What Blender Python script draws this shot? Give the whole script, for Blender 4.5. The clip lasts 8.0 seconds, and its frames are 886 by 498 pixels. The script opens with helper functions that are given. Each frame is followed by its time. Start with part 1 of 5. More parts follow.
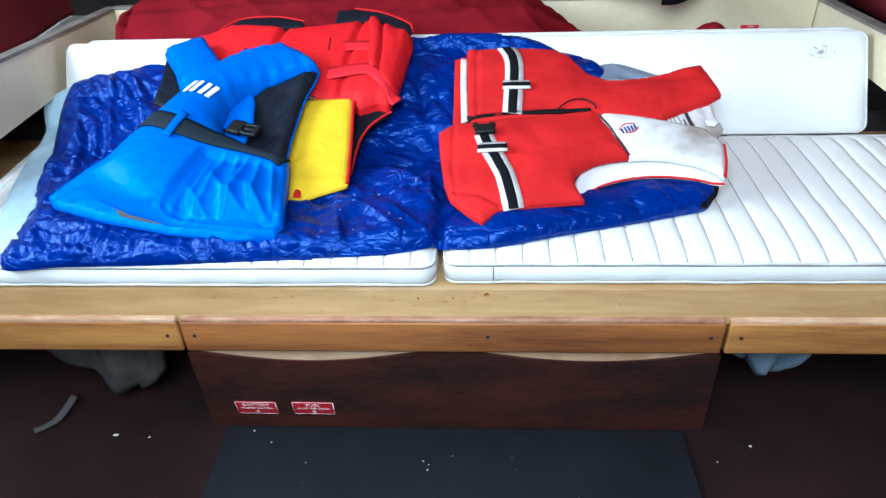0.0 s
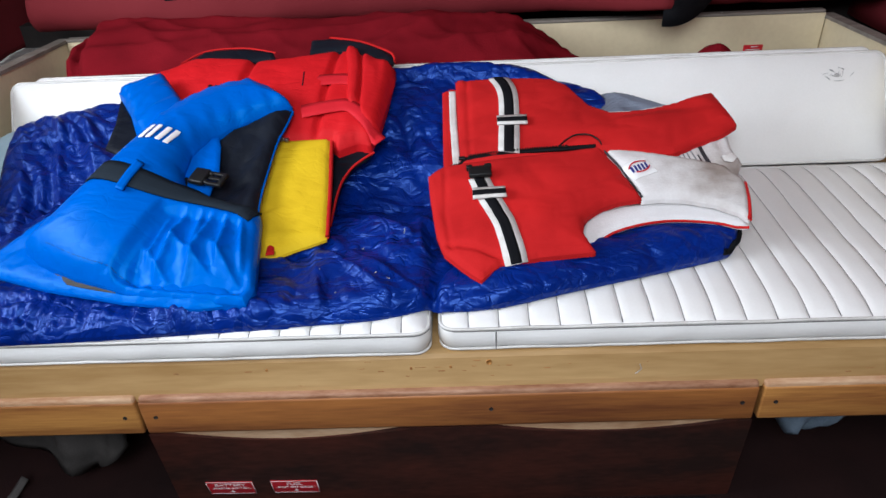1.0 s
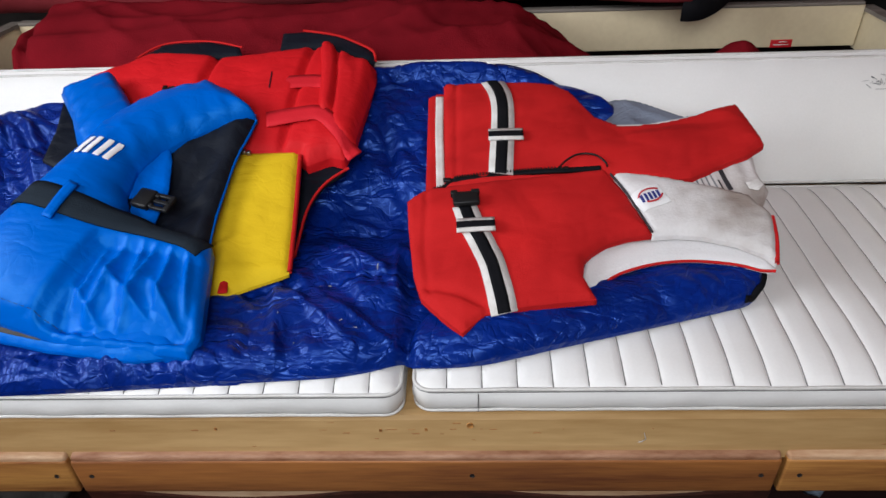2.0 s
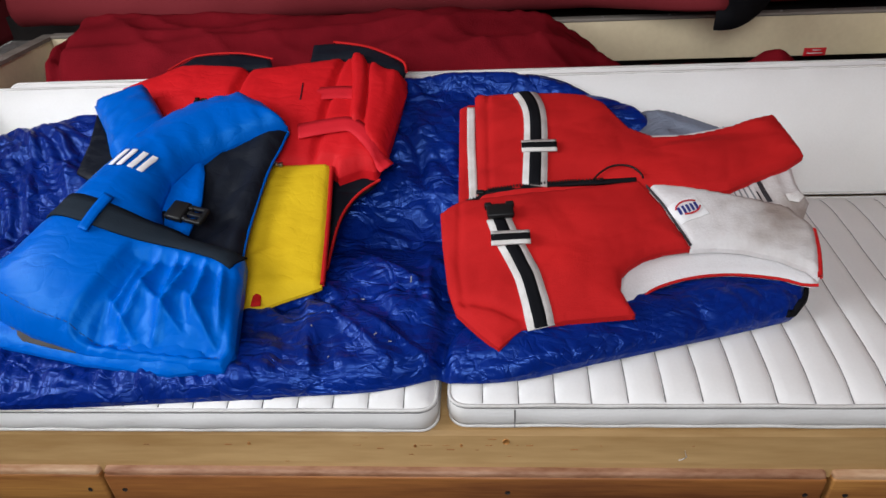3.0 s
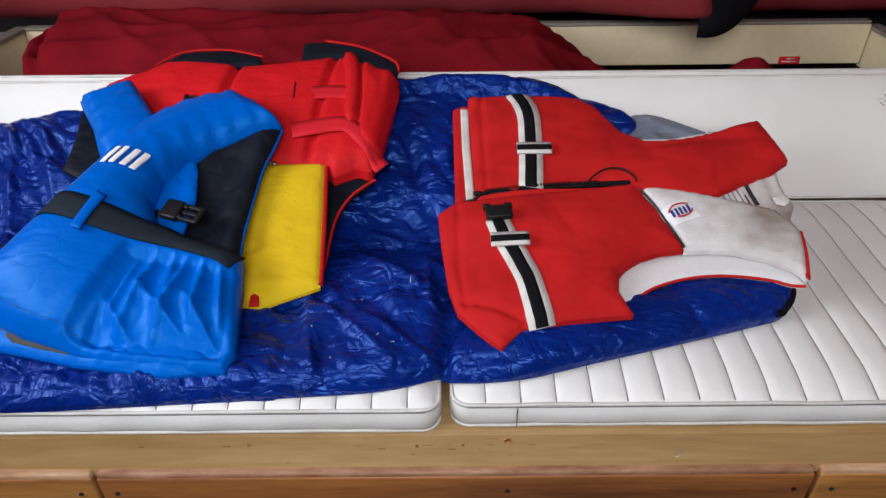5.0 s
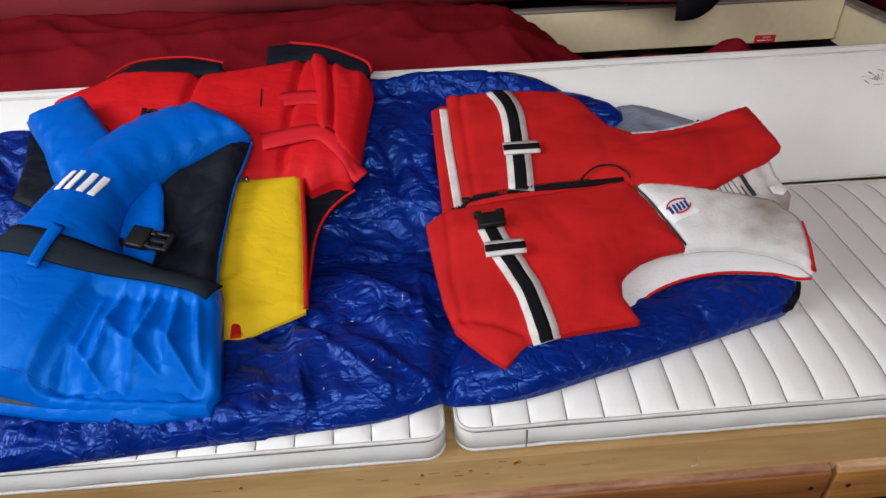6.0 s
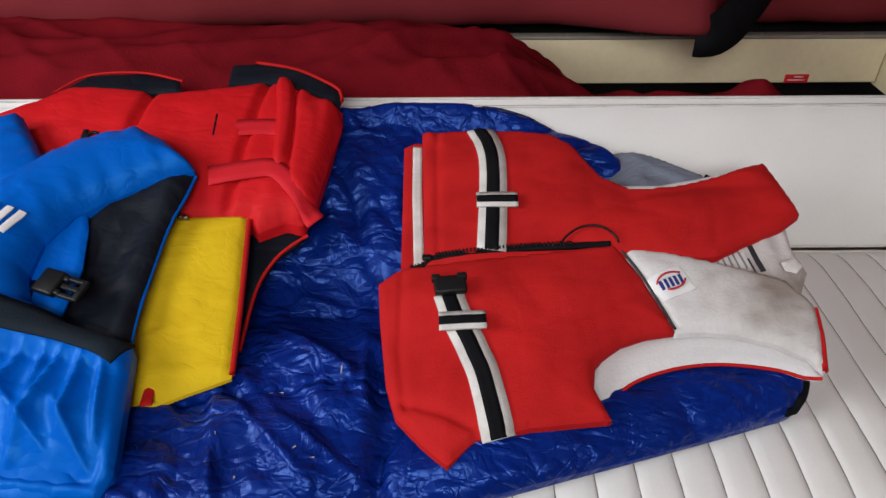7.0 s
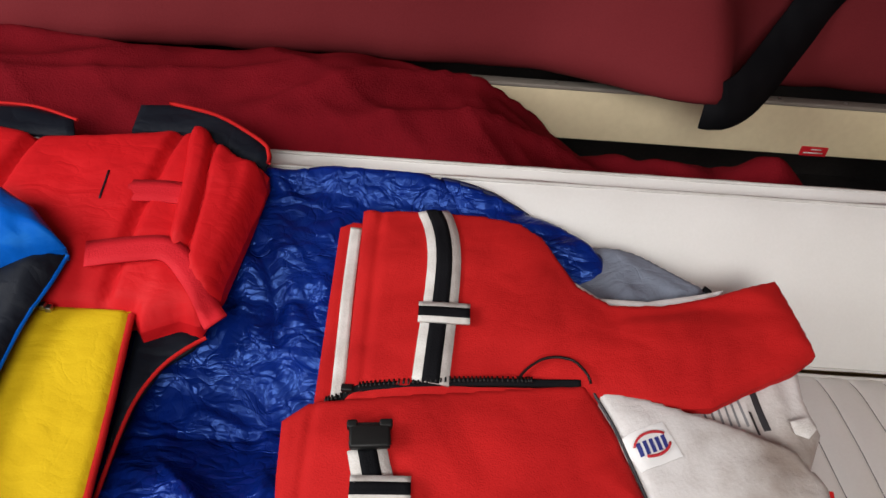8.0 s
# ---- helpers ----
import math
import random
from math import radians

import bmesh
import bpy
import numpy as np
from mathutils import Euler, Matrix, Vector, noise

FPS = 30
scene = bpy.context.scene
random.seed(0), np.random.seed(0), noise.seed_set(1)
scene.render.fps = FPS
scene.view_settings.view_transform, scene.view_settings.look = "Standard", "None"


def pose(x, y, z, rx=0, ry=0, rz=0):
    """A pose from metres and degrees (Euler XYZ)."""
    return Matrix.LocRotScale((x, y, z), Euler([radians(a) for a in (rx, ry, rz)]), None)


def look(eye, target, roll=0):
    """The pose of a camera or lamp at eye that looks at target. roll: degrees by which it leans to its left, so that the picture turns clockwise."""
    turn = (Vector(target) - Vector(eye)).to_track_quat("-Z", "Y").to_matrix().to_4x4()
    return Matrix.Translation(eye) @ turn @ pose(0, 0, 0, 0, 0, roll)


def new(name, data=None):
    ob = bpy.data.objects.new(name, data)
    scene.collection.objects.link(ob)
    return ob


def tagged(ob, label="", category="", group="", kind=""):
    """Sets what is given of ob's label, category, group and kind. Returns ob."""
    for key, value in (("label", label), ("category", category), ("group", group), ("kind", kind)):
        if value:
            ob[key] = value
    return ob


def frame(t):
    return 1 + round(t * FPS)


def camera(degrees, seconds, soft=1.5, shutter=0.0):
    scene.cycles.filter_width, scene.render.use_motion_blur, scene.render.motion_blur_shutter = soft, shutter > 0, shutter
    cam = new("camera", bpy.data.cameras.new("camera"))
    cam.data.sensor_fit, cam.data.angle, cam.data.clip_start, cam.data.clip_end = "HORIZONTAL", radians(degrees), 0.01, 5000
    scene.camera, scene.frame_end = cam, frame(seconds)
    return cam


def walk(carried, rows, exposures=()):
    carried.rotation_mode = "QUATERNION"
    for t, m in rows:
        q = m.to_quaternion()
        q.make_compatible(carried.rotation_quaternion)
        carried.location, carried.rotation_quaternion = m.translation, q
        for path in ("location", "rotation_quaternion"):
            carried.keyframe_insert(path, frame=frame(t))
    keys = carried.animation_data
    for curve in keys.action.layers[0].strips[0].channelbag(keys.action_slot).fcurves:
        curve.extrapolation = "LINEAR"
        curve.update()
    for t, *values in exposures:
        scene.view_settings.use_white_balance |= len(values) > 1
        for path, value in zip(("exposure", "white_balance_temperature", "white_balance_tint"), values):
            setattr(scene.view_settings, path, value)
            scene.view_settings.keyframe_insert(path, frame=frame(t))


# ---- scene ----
cam = camera(64.7, 8.0)
PATH = [
    (0, (0.057, -0.925, 1.134), (-0.049, 0.723, 0.005), -2.2),
    (0.5, (0.013, -0.862, 1.14), (0.037, 0.785, 0.006), -2.2),
    (1, (0.032, -0.767, 1.116), (-0.021, 0.903, 0.017), -2.8),
    (1.5, (0.077, -0.642, 1.121), (-0.027, 0.972, -0.055), -2.3),
    (2, (0.069, -0.583, 1.119), (-0.004, 1.031, -0.061), -2.3),
    (2.2, (0.064, -0.574, 1.114), (-0.017, 1.053, -0.046), -3.6),
    (3.3, (0.04, -0.571, 1.123), (-0.086, 1.052, -0.04), -3.0),
    (3.5, (0.039, -0.571, 1.124), (-0.059, 1.045, -0.051), -2.3),
    (4, (0.035, -0.582, 1.126), (-0.05, 1.033, -0.052), -1.9),
    (4.5, (0.017, -0.584, 1.13), (-0.066, 1.042, -0.031), -0.8),
    (5.8, (-0.046, -0.525, 1.114), (0.072, 1.085, -0.067), -1.3),
    (6, (-0.047, -0.505, 1.122), (0.05, 1.092, -0.077), -1.8),
    (6.5, (-0.028, -0.452, 1.102), (0.02, 1.123, -0.129), -1.6),
    (7, (0.053, -0.364, 1.111), (0.065, 1.238, -0.086), -0.1),
    (7.5, (0.093, -0.24, 1.092), (0.111, 1.345, -0.127), 0.7),
    (8, (0.105, -0.129, 1.115), (0.157, 1.451, -0.111), 4.9),
]
walk(cam, [(t, look(eye, target, roll)) for t, eye, target, roll in PATH],
     exposures=[(0, 0.90, 5050, -2), (0.5, 0.42, 5450, 4), (1.0, 0.18, 5850, 8), (1.6, 0.02, 6050, 9), (3.5, -0.10, 6150, 10), (4.7, -0.10, 6150, 10), (6.0, -0.12, 6250, 10), (7.0, -0.24, 6350, 10), (7.5, -0.08, 6500, 10), (8.0, 0.03, 6600, 10)])

# ---- light ----
world = bpy.data.worlds.new("sky")
scene.world = world
world.use_nodes = True
sky = world.node_tree.nodes.new("ShaderNodeTexSky")
sky.sky_type, sky.sun_disc, sky.sun_elevation, sky.sun_rotation = "NISHITA", False, radians(40), radians(200)
background = world.node_tree.nodes["Background"]
background.inputs["Strength"].default_value = 0.10
world.node_tree.links.new(sky.outputs[0], background.inputs["Color"])


def area_lamp(name, m, sx, sy, watts, colour):
    data = bpy.data.lights.new(name, "AREA")
    data.shape, data.size, data.size_y, data.energy, data.color = "RECTANGLE", sx, sy, watts, colour
    ob = new(name, data)
    ob.matrix_world = m
    return ob


# overcast daylight through the open cockpit above and behind the viewer
area_lamp("hatch_daylight", look((-0.05, -1.55, 1.9), (0.0, 0.2, 0.35)), 1.2, 0.8, 35, (1.0, 0.985, 0.96))
# and through the open side of the cover, low on the left
area_lamp("side_daylight", look((-1.56, -0.25, 1.46), (0.0, 0.3, 0.5)), 1.2, 0.7, 30, (1.0, 0.99, 0.975))

# ---- materials ----


def material(name, colour, rough=0.6, colour2=None, scale=8.0, fine=120.0, bump=0.15, bump_scale=None, stretch=(1, 1, 1),
             metal=0.0, coat=0.0, sheen=0.0, vary=0.5, rough_vary=0.1, specular=0.5, distance=0.002, detail=6.0, crinkle=0.0, cell=55.0, tint=None, stain=None):
    m = bpy.data.materials.new(name)
    m.use_nodes = True
    n, l = m.node_tree.nodes, m.node_tree.links
    p = n["Principled BSDF"]
    c2 = colour2 or tuple(v * 0.8 for v in colour)
    tc, mp = n.new("ShaderNodeTexCoord"), n.new("ShaderNodeMapping")
    mp.inputs["Scale"].default_value = stretch
    l.new(tc.outputs["Object"], mp.inputs["Vector"])
    big, small = n.new("ShaderNodeTexNoise"), n.new("ShaderNodeTexNoise")
    big.inputs["Scale"].default_value, big.inputs["Detail"].default_value = scale, detail
    small.inputs["Scale"].default_value, small.inputs["Detail"].default_value = fine, 4.0
    for t in (big, small):
        l.new(mp.outputs[0], t.inputs["Vector"])
    add = n.new("ShaderNodeMath")
    add.operation = "MULTIPLY_ADD"
    add.inputs[1].default_value = 0.35
    l.new(small.outputs["Fac"], add.inputs[0])
    l.new(big.outputs["Fac"], add.inputs[2])
    ramp = n.new("ShaderNodeMapRange")
    ramp.inputs["From Min"].default_value, ramp.inputs["From Max"].default_value = 0.675 - vary * 0.45, 0.675 + vary * 0.45
    l.new(add.outputs[0], ramp.inputs["Value"])
    mix = n.new("ShaderNodeMix")
    mix.data_type = "RGBA"
    mix.inputs["A"].default_value, mix.inputs["B"].default_value = (*c2, 1), (*colour, 1)
    l.new(ramp.outputs[0], mix.inputs["Factor"])
    l.new(mix.outputs["Result"], p.inputs["Base Color"])
    rr = n.new("ShaderNodeMapRange")
    rr.inputs["To Min"].default_value, rr.inputs["To Max"].default_value = rough + rough_vary, max(0.05, rough - rough_vary)
    l.new(ramp.outputs[0], rr.inputs["Value"])
    l.new(rr.outputs[0], p.inputs["Roughness"])
    p.inputs["Metallic"].default_value = metal
    p.inputs["Coat Weight"].default_value = coat
    p.inputs["Sheen Weight"].default_value = sheen
    p.inputs["Specular IOR Level"].default_value = specular
    b = n.new("ShaderNodeBump")
    b.inputs["Strength"].default_value, b.inputs["Distance"].default_value = bump, distance
    src = small
    if bump_scale:
        src = n.new("ShaderNodeTexNoise")
        src.inputs["Scale"].default_value, src.inputs["Detail"].default_value, src.inputs["Distortion"].default_value = bump_scale, 5.0, 0.6
        l.new(mp.outputs[0], src.inputs["Vector"])
    l.new(src.outputs["Fac"], b.inputs["Height"])
    if tint:
        p.inputs["Specular Tint"].default_value = (*tint, 1)
    if stain:
        # a brown stain round one place, with a ragged edge
        sub, length, sm, mul, mx = n.new("ShaderNodeVectorMath"), n.new("ShaderNodeVectorMath"), n.new("ShaderNodeMapRange"), n.new("ShaderNodeMath"), n.new("ShaderNodeMix")
        sub.operation, length.operation, mul.operation, mx.data_type = "SUBTRACT", "LENGTH", "MULTIPLY_ADD", "RGBA"
        sub.inputs[1].default_value = stain[0]
        l.new(tc.outputs["Object"], sub.inputs[0])
        l.new(sub.outputs[0], length.inputs[0])
        mul.inputs[1].default_value = -stain[1] * 1.6
        l.new(big.outputs["Fac"], mul.inputs[0])
        l.new(length.outputs["Value"], mul.inputs[2])
        sm.interpolation_type = "SMOOTHSTEP"
        sm.inputs["From Min"].default_value, sm.inputs["From Max"].default_value = -stain[1] * 0.9, stain[1] * 0.4
        sm.inputs["To Min"].default_value, sm.inputs["To Max"].default_value = 0.75, 0.0
        l.new(mul.outputs[0], sm.inputs["Value"])
        l.new(sm.outputs[0], mx.inputs["Factor"])
        l.new(mix.outputs["Result"], mx.inputs["A"])
        mx.inputs["B"].default_value = (*stain[2], 1)
        l.new(mx.outputs["Result"], p.inputs["Base Color"])
    if crinkle:
        # crumpled nylon: flat facets that meet in sharp creases, at two sizes
        warp, addv = n.new("ShaderNodeTexNoise"), n.new("ShaderNodeVectorMath")
        warp.inputs["Scale"].default_value = 14.0
        addv.operation = "MULTIPLY_ADD"
        addv.inputs[1].default_value = (0.05, 0.05, 0.05)
        l.new(tc.outputs["Object"], warp.inputs["Vector"])
        l.new(warp.outputs["Color"], addv.inputs[0])
        l.new(tc.outputs["Object"], addv.inputs[2])
        for angle, size, sharp in ((35, cell, 1.0), (-55, cell * 2.3, 0.6)):
            mq, vo, bb = n.new("ShaderNodeMapping"), n.new("ShaderNodeTexVoronoi"), n.new("ShaderNodeBump")
            mq.inputs["Rotation"].default_value, mq.inputs["Scale"].default_value = (0, 0, radians(angle)), (0.55, 1.5, 0.8)
            vo.feature = "DISTANCE_TO_EDGE"
            vo.inputs["Scale"].default_value = size
            bb.inputs["Strength"].default_value, bb.inputs["Distance"].default_value = crinkle * sharp, 0.4 / size
            l.new(addv.outputs[0], mq.inputs["Vector"])
            l.new(mq.outputs[0], vo.inputs["Vector"])
            l.new(vo.outputs["Distance"], bb.inputs["Height"])
            l.new(b.outputs[0], bb.inputs["Normal"])
            b = bb
        # thin wandering crease lines
        for size, width, deep in ((cell * 0.55, 0.035, 0.9), (cell * 1.5, 0.05, 0.5)):
            no, sub, ab, mr, bb = n.new("ShaderNodeTexNoise"), n.new("ShaderNodeMath"), n.new("ShaderNodeMath"), n.new("ShaderNodeMapRange"), n.new("ShaderNodeBump")
            no.inputs["Scale"].default_value, no.inputs["Detail"].default_value, no.inputs["Distortion"].default_value = size, 2.0, 0.8
            sub.operation, ab.operation = "SUBTRACT", "ABSOLUTE"
            sub.inputs[1].default_value = 0.5
            mr.inputs["From Max"].default_value = width
            bb.inputs["Strength"].default_value, bb.inputs["Distance"].default_value = min(1.0, crinkle * deep), 0.0016
            l.new(addv.outputs[0], no.inputs["Vector"])
            l.new(no.outputs["Fac"], sub.inputs[0])
            l.new(sub.outputs[0], ab.inputs[0])
            l.new(ab.outputs[0], mr.inputs["Value"])
            l.new(mr.outputs[0], bb.inputs["Height"])
            l.new(b.outputs[0], bb.inputs["Normal"])
            b = bb
    l.new(b.outputs[0], p.inputs["Normal"])
    return m


VINYL = material("white_vinyl", (0.80, 0.79, 0.775), 0.45, (0.72, 0.71, 0.69), scale=6, fine=260, bump=0.06, vary=0.6, specular=0.35, stain=((-0.01, 0.03, 0.415), 0.045, (0.34, 0.27, 0.19)))
WELT = material("vinyl_piping", (0.7, 0.69, 0.67), 0.45, (0.5, 0.48, 0.45), scale=14, fine=200)
THREAD = material("grey_thread", (0.2, 0.195, 0.19), 0.8)
CREAM = material("cream_paint", (0.72, 0.62, 0.42), 0.45, (0.60, 0.5, 0.33), scale=4, fine=90, bump=0.08)
PLY = material("tan_varnished_plywood", (0.50, 0.33, 0.15), 0.5, (0.31, 0.18, 0.065), scale=4, fine=45, stretch=(0.3, 2.5, 2.5), bump=0.2, vary=0.4, specular=0.3)
TEAK = material("worn_teak", (0.48, 0.23, 0.06), 0.5, (0.20, 0.07, 0.02), scale=6, fine=60, stretch=(0.3, 4, 4), bump=0.3, vary=0.42, specular=0.3)
TEAKEDGE = material("bare_worn_teak_edge", (0.62, 0.44, 0.28), 0.65, (0.33, 0.16, 0.07), scale=14, fine=110, stretch=(0.5, 2, 2), bump=0.35, vary=0.5)
MAHOG = material("dark_mahogany", (0.085, 0.023, 0.015), 0.5, (0.022, 0.010, 0.008), scale=5, fine=60, stretch=(0.6, 1.5, 1.5), bump=0.15, vary=0.38, specular=0.3)
FLOORM = material("dark_maroon_carpet", (0.022, 0.009, 0.0085), 0.9, (0.010, 0.0055, 0.0055), scale=5, fine=300, bump=0.35, vary=0.5, specular=0.1)
FLOORC = material("dark_grey_floor_sheet", (0.0125, 0.0135, 0.018), 0.65, (0.007, 0.0075, 0.010), scale=6, fine=200, bump=0.2, vary=0.5, specular=0.2)
# near-black: shade painted into locker, trough and rear wall boards; dark screws too
DARK = material("recess_shade_and_screws", (0.018, 0.014, 0.013), 0.8, (0.01, 0.008, 0.008))
CANVAS = material("maroon_vinyl_canvas", (0.17, 0.020, 0.025), 0.8, (0.13, 0.015, 0.019), scale=3, fine=350, bump=0.2, vary=0.6, specular=0.08)
FLEECE = material("dark_red_fleece", (0.19, 0.008, 0.014), 1.0, (0.12, 0.005, 0.009), scale=14, fine=380, bump=0.7, vary=0.6, rough_vary=0.0, specular=0.03)
BLACKWEB = material("black_webbing", (0.005, 0.0055, 0.007), 0.8, (0.011, 0.011, 0.013), scale=20, fine=500, bump=0.4, specular=0.05)
PLASTIC = material("black_plastic", (0.007, 0.007, 0.008), 0.4, (0.012, 0.012, 0.012), fine=200, bump=0.05, specular=0.2)
NAVY = material("dark_navy_belt", (0.012, 0.018, 0.026), 0.8, (0.018, 0.025, 0.034), scale=18, fine=500, bump=0.4, specular=0.05)
LINING = material("black_nylon_lining", (0.005, 0.007, 0.012), 0.5, (0.009, 0.011, 0.017), scale=9, fine=300, bump=0.1, bump_scale=60, specular=0.10, crinkle=0.2, cell=16.0)
BAG = material("royal_blue_nylon", (0.0024, 0.019, 0.195), 0.30, (0.0018, 0.012, 0.13), scale=9, fine=90, bump=0.12, bump_scale=90, vary=0.6, rough_vary=0.05, specular=0.75, crinkle=0.5, cell=26.0, tint=(0.16, 0.34, 1.0))
BAGEDGE = material("dark_blue_binding", (0.006, 0.012, 0.06), 0.6)
GREYNYLON = material("grey_nylon_lining", (0.20, 0.23, 0.29), 0.45, (0.15, 0.17, 0.22), scale=10, fine=200, bump=0.2, bump_scale=60, specular=0.3, crinkle=0.25, cell=40.0)
HHBLUE = material("bright_blue_nylon", (0.001, 0.104, 0.53), 0.40, (0.001, 0.086, 0.43), scale=7, fine=300, bump=0.08, bump_scale=80, vary=0.7, rough_vary=0.05, specular=0.36, crinkle=0.12, cell=20.0, tint=(0.12, 0.55, 1.0))
RED = material("red_polyester", (0.55, 0.014, 0.014), 0.8, (0.38, 0.008, 0.009), scale=7, fine=600, bump=0.3, vary=0.5, specular=0.15, crinkle=0.06, cell=14.0)
REDGLOSS = material("scarlet_nylon", (0.58, 0.010, 0.014), 0.6, (0.47, 0.008, 0.012), scale=8, fine=300, bump=0.15, bump_scale=80, vary=0.7, specular=0.22, crinkle=0.12, cell=22.0, tint=(1.0, 0.5, 0.5))
YELLOW = material("yellow_polyester", (0.72, 0.49, 0.010), 0.8, (0.60, 0.39, 0.008), scale=9, fine=500, bump=0.12, vary=0.6, specular=0.15, crinkle=0.12, cell=24.0)
WHITECLOTH = material("grubby_white_polyester", (0.74, 0.73, 0.74), 0.8, (0.62, 0.60, 0.60), scale=14, fine=300, bump=0.3, vary=0.7, specular=0.2)
DIRTYCLOTH = material("stained_white_polyester", (0.74, 0.72, 0.72), 0.8, (0.60, 0.58, 0.57), scale=26, fine=260, bump=0.35, vary=0.6, specular=0.2, stain=((0.475, 0.275, 0.57), 0.115, (0.17, 0.11, 0.07)))
WHITEWEB = material("white_webbing", (0.7, 0.68, 0.66), 0.75, (0.52, 0.49, 0.46), scale=40, fine=500, bump=0.35)
LOGO = material("white_print", (0.82, 0.82, 0.82), 0.5, (0.76, 0.76, 0.76))
PRINT = material("dark_print", (0.03, 0.03, 0.035), 0.6)
PRINTGREY = material("grey_print", (0.2, 0.2, 0.21), 0.6)
BLUEPRINT = material("navy_print", (0.02, 0.03, 0.22), 0.6)
REDPRINT = material("red_print", (0.55, 0.02, 0.03), 0.6)
SIGNRED = material("red_sign_plastic", (0.52, 0.014, 0.024), 0.35, (0.44, 0.012, 0.018))
GREYCLOTH = material("grey_cotton_bag", (0.085, 0.078, 0.074), 0.9, (0.05, 0.046, 0.044), scale=14, fine=300, bump=0.5, specular=0.1)
PALEBLUE = material("pale_blue_cloth", (0.45, 0.58, 0.66), 0.8, (0.34, 0.47, 0.56), scale=12, fine=300, bump=0.4)
METAL = material("dull_metal", (0.5, 0.49, 0.47), 0.35, metal=1.0)
DECK = material("speckled_grey_deck", (0.62, 0.6, 0.57), 0.6, (0.36, 0.34, 0.32), scale=60, fine=200, bump=0.4, vary=0.4)
LINER = material("off_white_liner", (0.42, 0.40, 0.37), 0.7, (0.36, 0.34, 0.31), scale=3, fine=100)
CRUMB = material("pale_crumbs", (0.5, 0.47, 0.42), 0.8)
TEAKDARK = material("dark_worn_teak", (0.38, 0.15, 0.04), 0.5, (0.14, 0.045, 0.016), scale=6, fine=60, stretch=(0.3, 4, 4), bump=0.3, vary=0.5, specular=0.3)
TEAKBROWN = material("scuffed_brown_teak_edge", (0.40, 0.22, 0.13), 0.6, (0.2, 0.08, 0.035), scale=24, fine=120, stretch=(0.6, 2, 2), bump=0.35, vary=0.45)
PINKRED = material("pinkish_red_webbing", (0.60, 0.013, 0.024), 0.75, (0.50, 0.010, 0.018), scale=20, fine=500, bump=0.3, specular=0.2)
DULLBLUE = material("dull_blue_rag", (0.17, 0.22, 0.28), 0.9, (0.10, 0.13, 0.17), scale=14, fine=300, bump=0.5, specular=0.1)
EDGEGREY = material("weathered_grey_wood", (0.25, 0.22, 0.19), 0.7, (0.14, 0.12, 0.10), scale=10, fine=80, stretch=(0.4, 3, 3), bump=0.3)

# ---- helpers of this scene ----


def mesh_of(name, verts, faces, smooth=True):
    me = bpy.data.meshes.new(name)
    me.from_pydata([tuple(v) for v in verts], [], [tuple(f) for f in faces])
    me.update()
    if smooth:
        me.polygons.foreach_set("use_smooth", [True] * len(me.polygons))
    return me


def thing(name, at, label, category, group="", kind=""):
    e = new(name)
    e.empty_display_size = 0.05
    e.location = at
    return tagged(e, label, category, group, kind)


def part(name, geo, mat, parent, label="", smooth=True):
    ob = new(name, mesh_of(name, geo[0], geo[1], smooth))
    ob.data.materials.append(mat)
    if parent is not None:
        ob.parent = parent
        if parent.type == "EMPTY":
            ob.matrix_parent_inverse = Matrix.Translation(-Vector(parent.location))
    if label:
        ob["label"] = label
    return ob


def whole(name, geo, mat, label, category, kind="", group="", smooth=True):
    return tagged(part(name, geo, mat, None, "", smooth), label, category, group, kind)


def merge(*geos):
    verts, faces = [], []
    for v, f in geos:
        k = len(verts)
        verts += list(v)
        faces += [tuple(i + k for i in q) for q in f]
    return verts, faces


def box(x0, x1, y0, y1, z0, z1, bevel=0.003, m=None):
    """A box with bevelled edges, by default along the axes."""
    bm = bmesh.new()
    bmesh.ops.create_cube(bm, size=1.0)
    for v in bm.verts:
        v.co = Vector((x0 + (v.co.x + 0.5) * (x1 - x0), y0 + (v.co.y + 0.5) * (y1 - y0), z0 + (v.co.z + 0.5) * (z1 - z0)))
    if bevel:
        bmesh.ops.bevel(bm, geom=bm.edges[:], offset=bevel, segments=2, affect="EDGES", profile=0.6)
    if m is not None:
        bm.transform(m)
    bm.verts.index_update()
    geo = [v.co.copy() for v in bm.verts], [[v.index for v in f.verts] for f in bm.faces]
    bm.free()
    return geo


def tube(path, r, sides=8, closed=False):
    pts = [Vector(p) for p in path]
    n = len(pts)
    verts, faces = [], []
    for i, p in enumerate(pts):
        a = pts[(i - 1) % n] if closed or i else p
        b = pts[(i + 1) % n] if closed or i < n - 1 else p
        d = (b - a).normalized() if (b - a).length > 1e-9 else Vector((1, 0, 0))
        up = Vector((0, 0, 1)) if abs(d.z) < 0.95 else Vector((0, 1, 0))
        s = d.cross(up).normalized()
        u = s.cross(d)
        rr = r[i] if isinstance(r, (list, tuple)) else r
        verts += [p + rr * (math.cos(2 * math.pi * k / sides) * s + math.sin(2 * math.pi * k / sides) * u) for k in range(sides)]
    for i in range(n if closed else n - 1):
        j = (i + 1) % n
        for k in range(sides):
            q = (k + 1) % sides
            faces.append((i * sides + k, i * sides + q, j * sides + q, j * sides + k))
    if not closed:
        faces += [tuple(range(sides)), tuple(range((n - 1) * sides, n * sides))[::-1]]
    return verts, faces


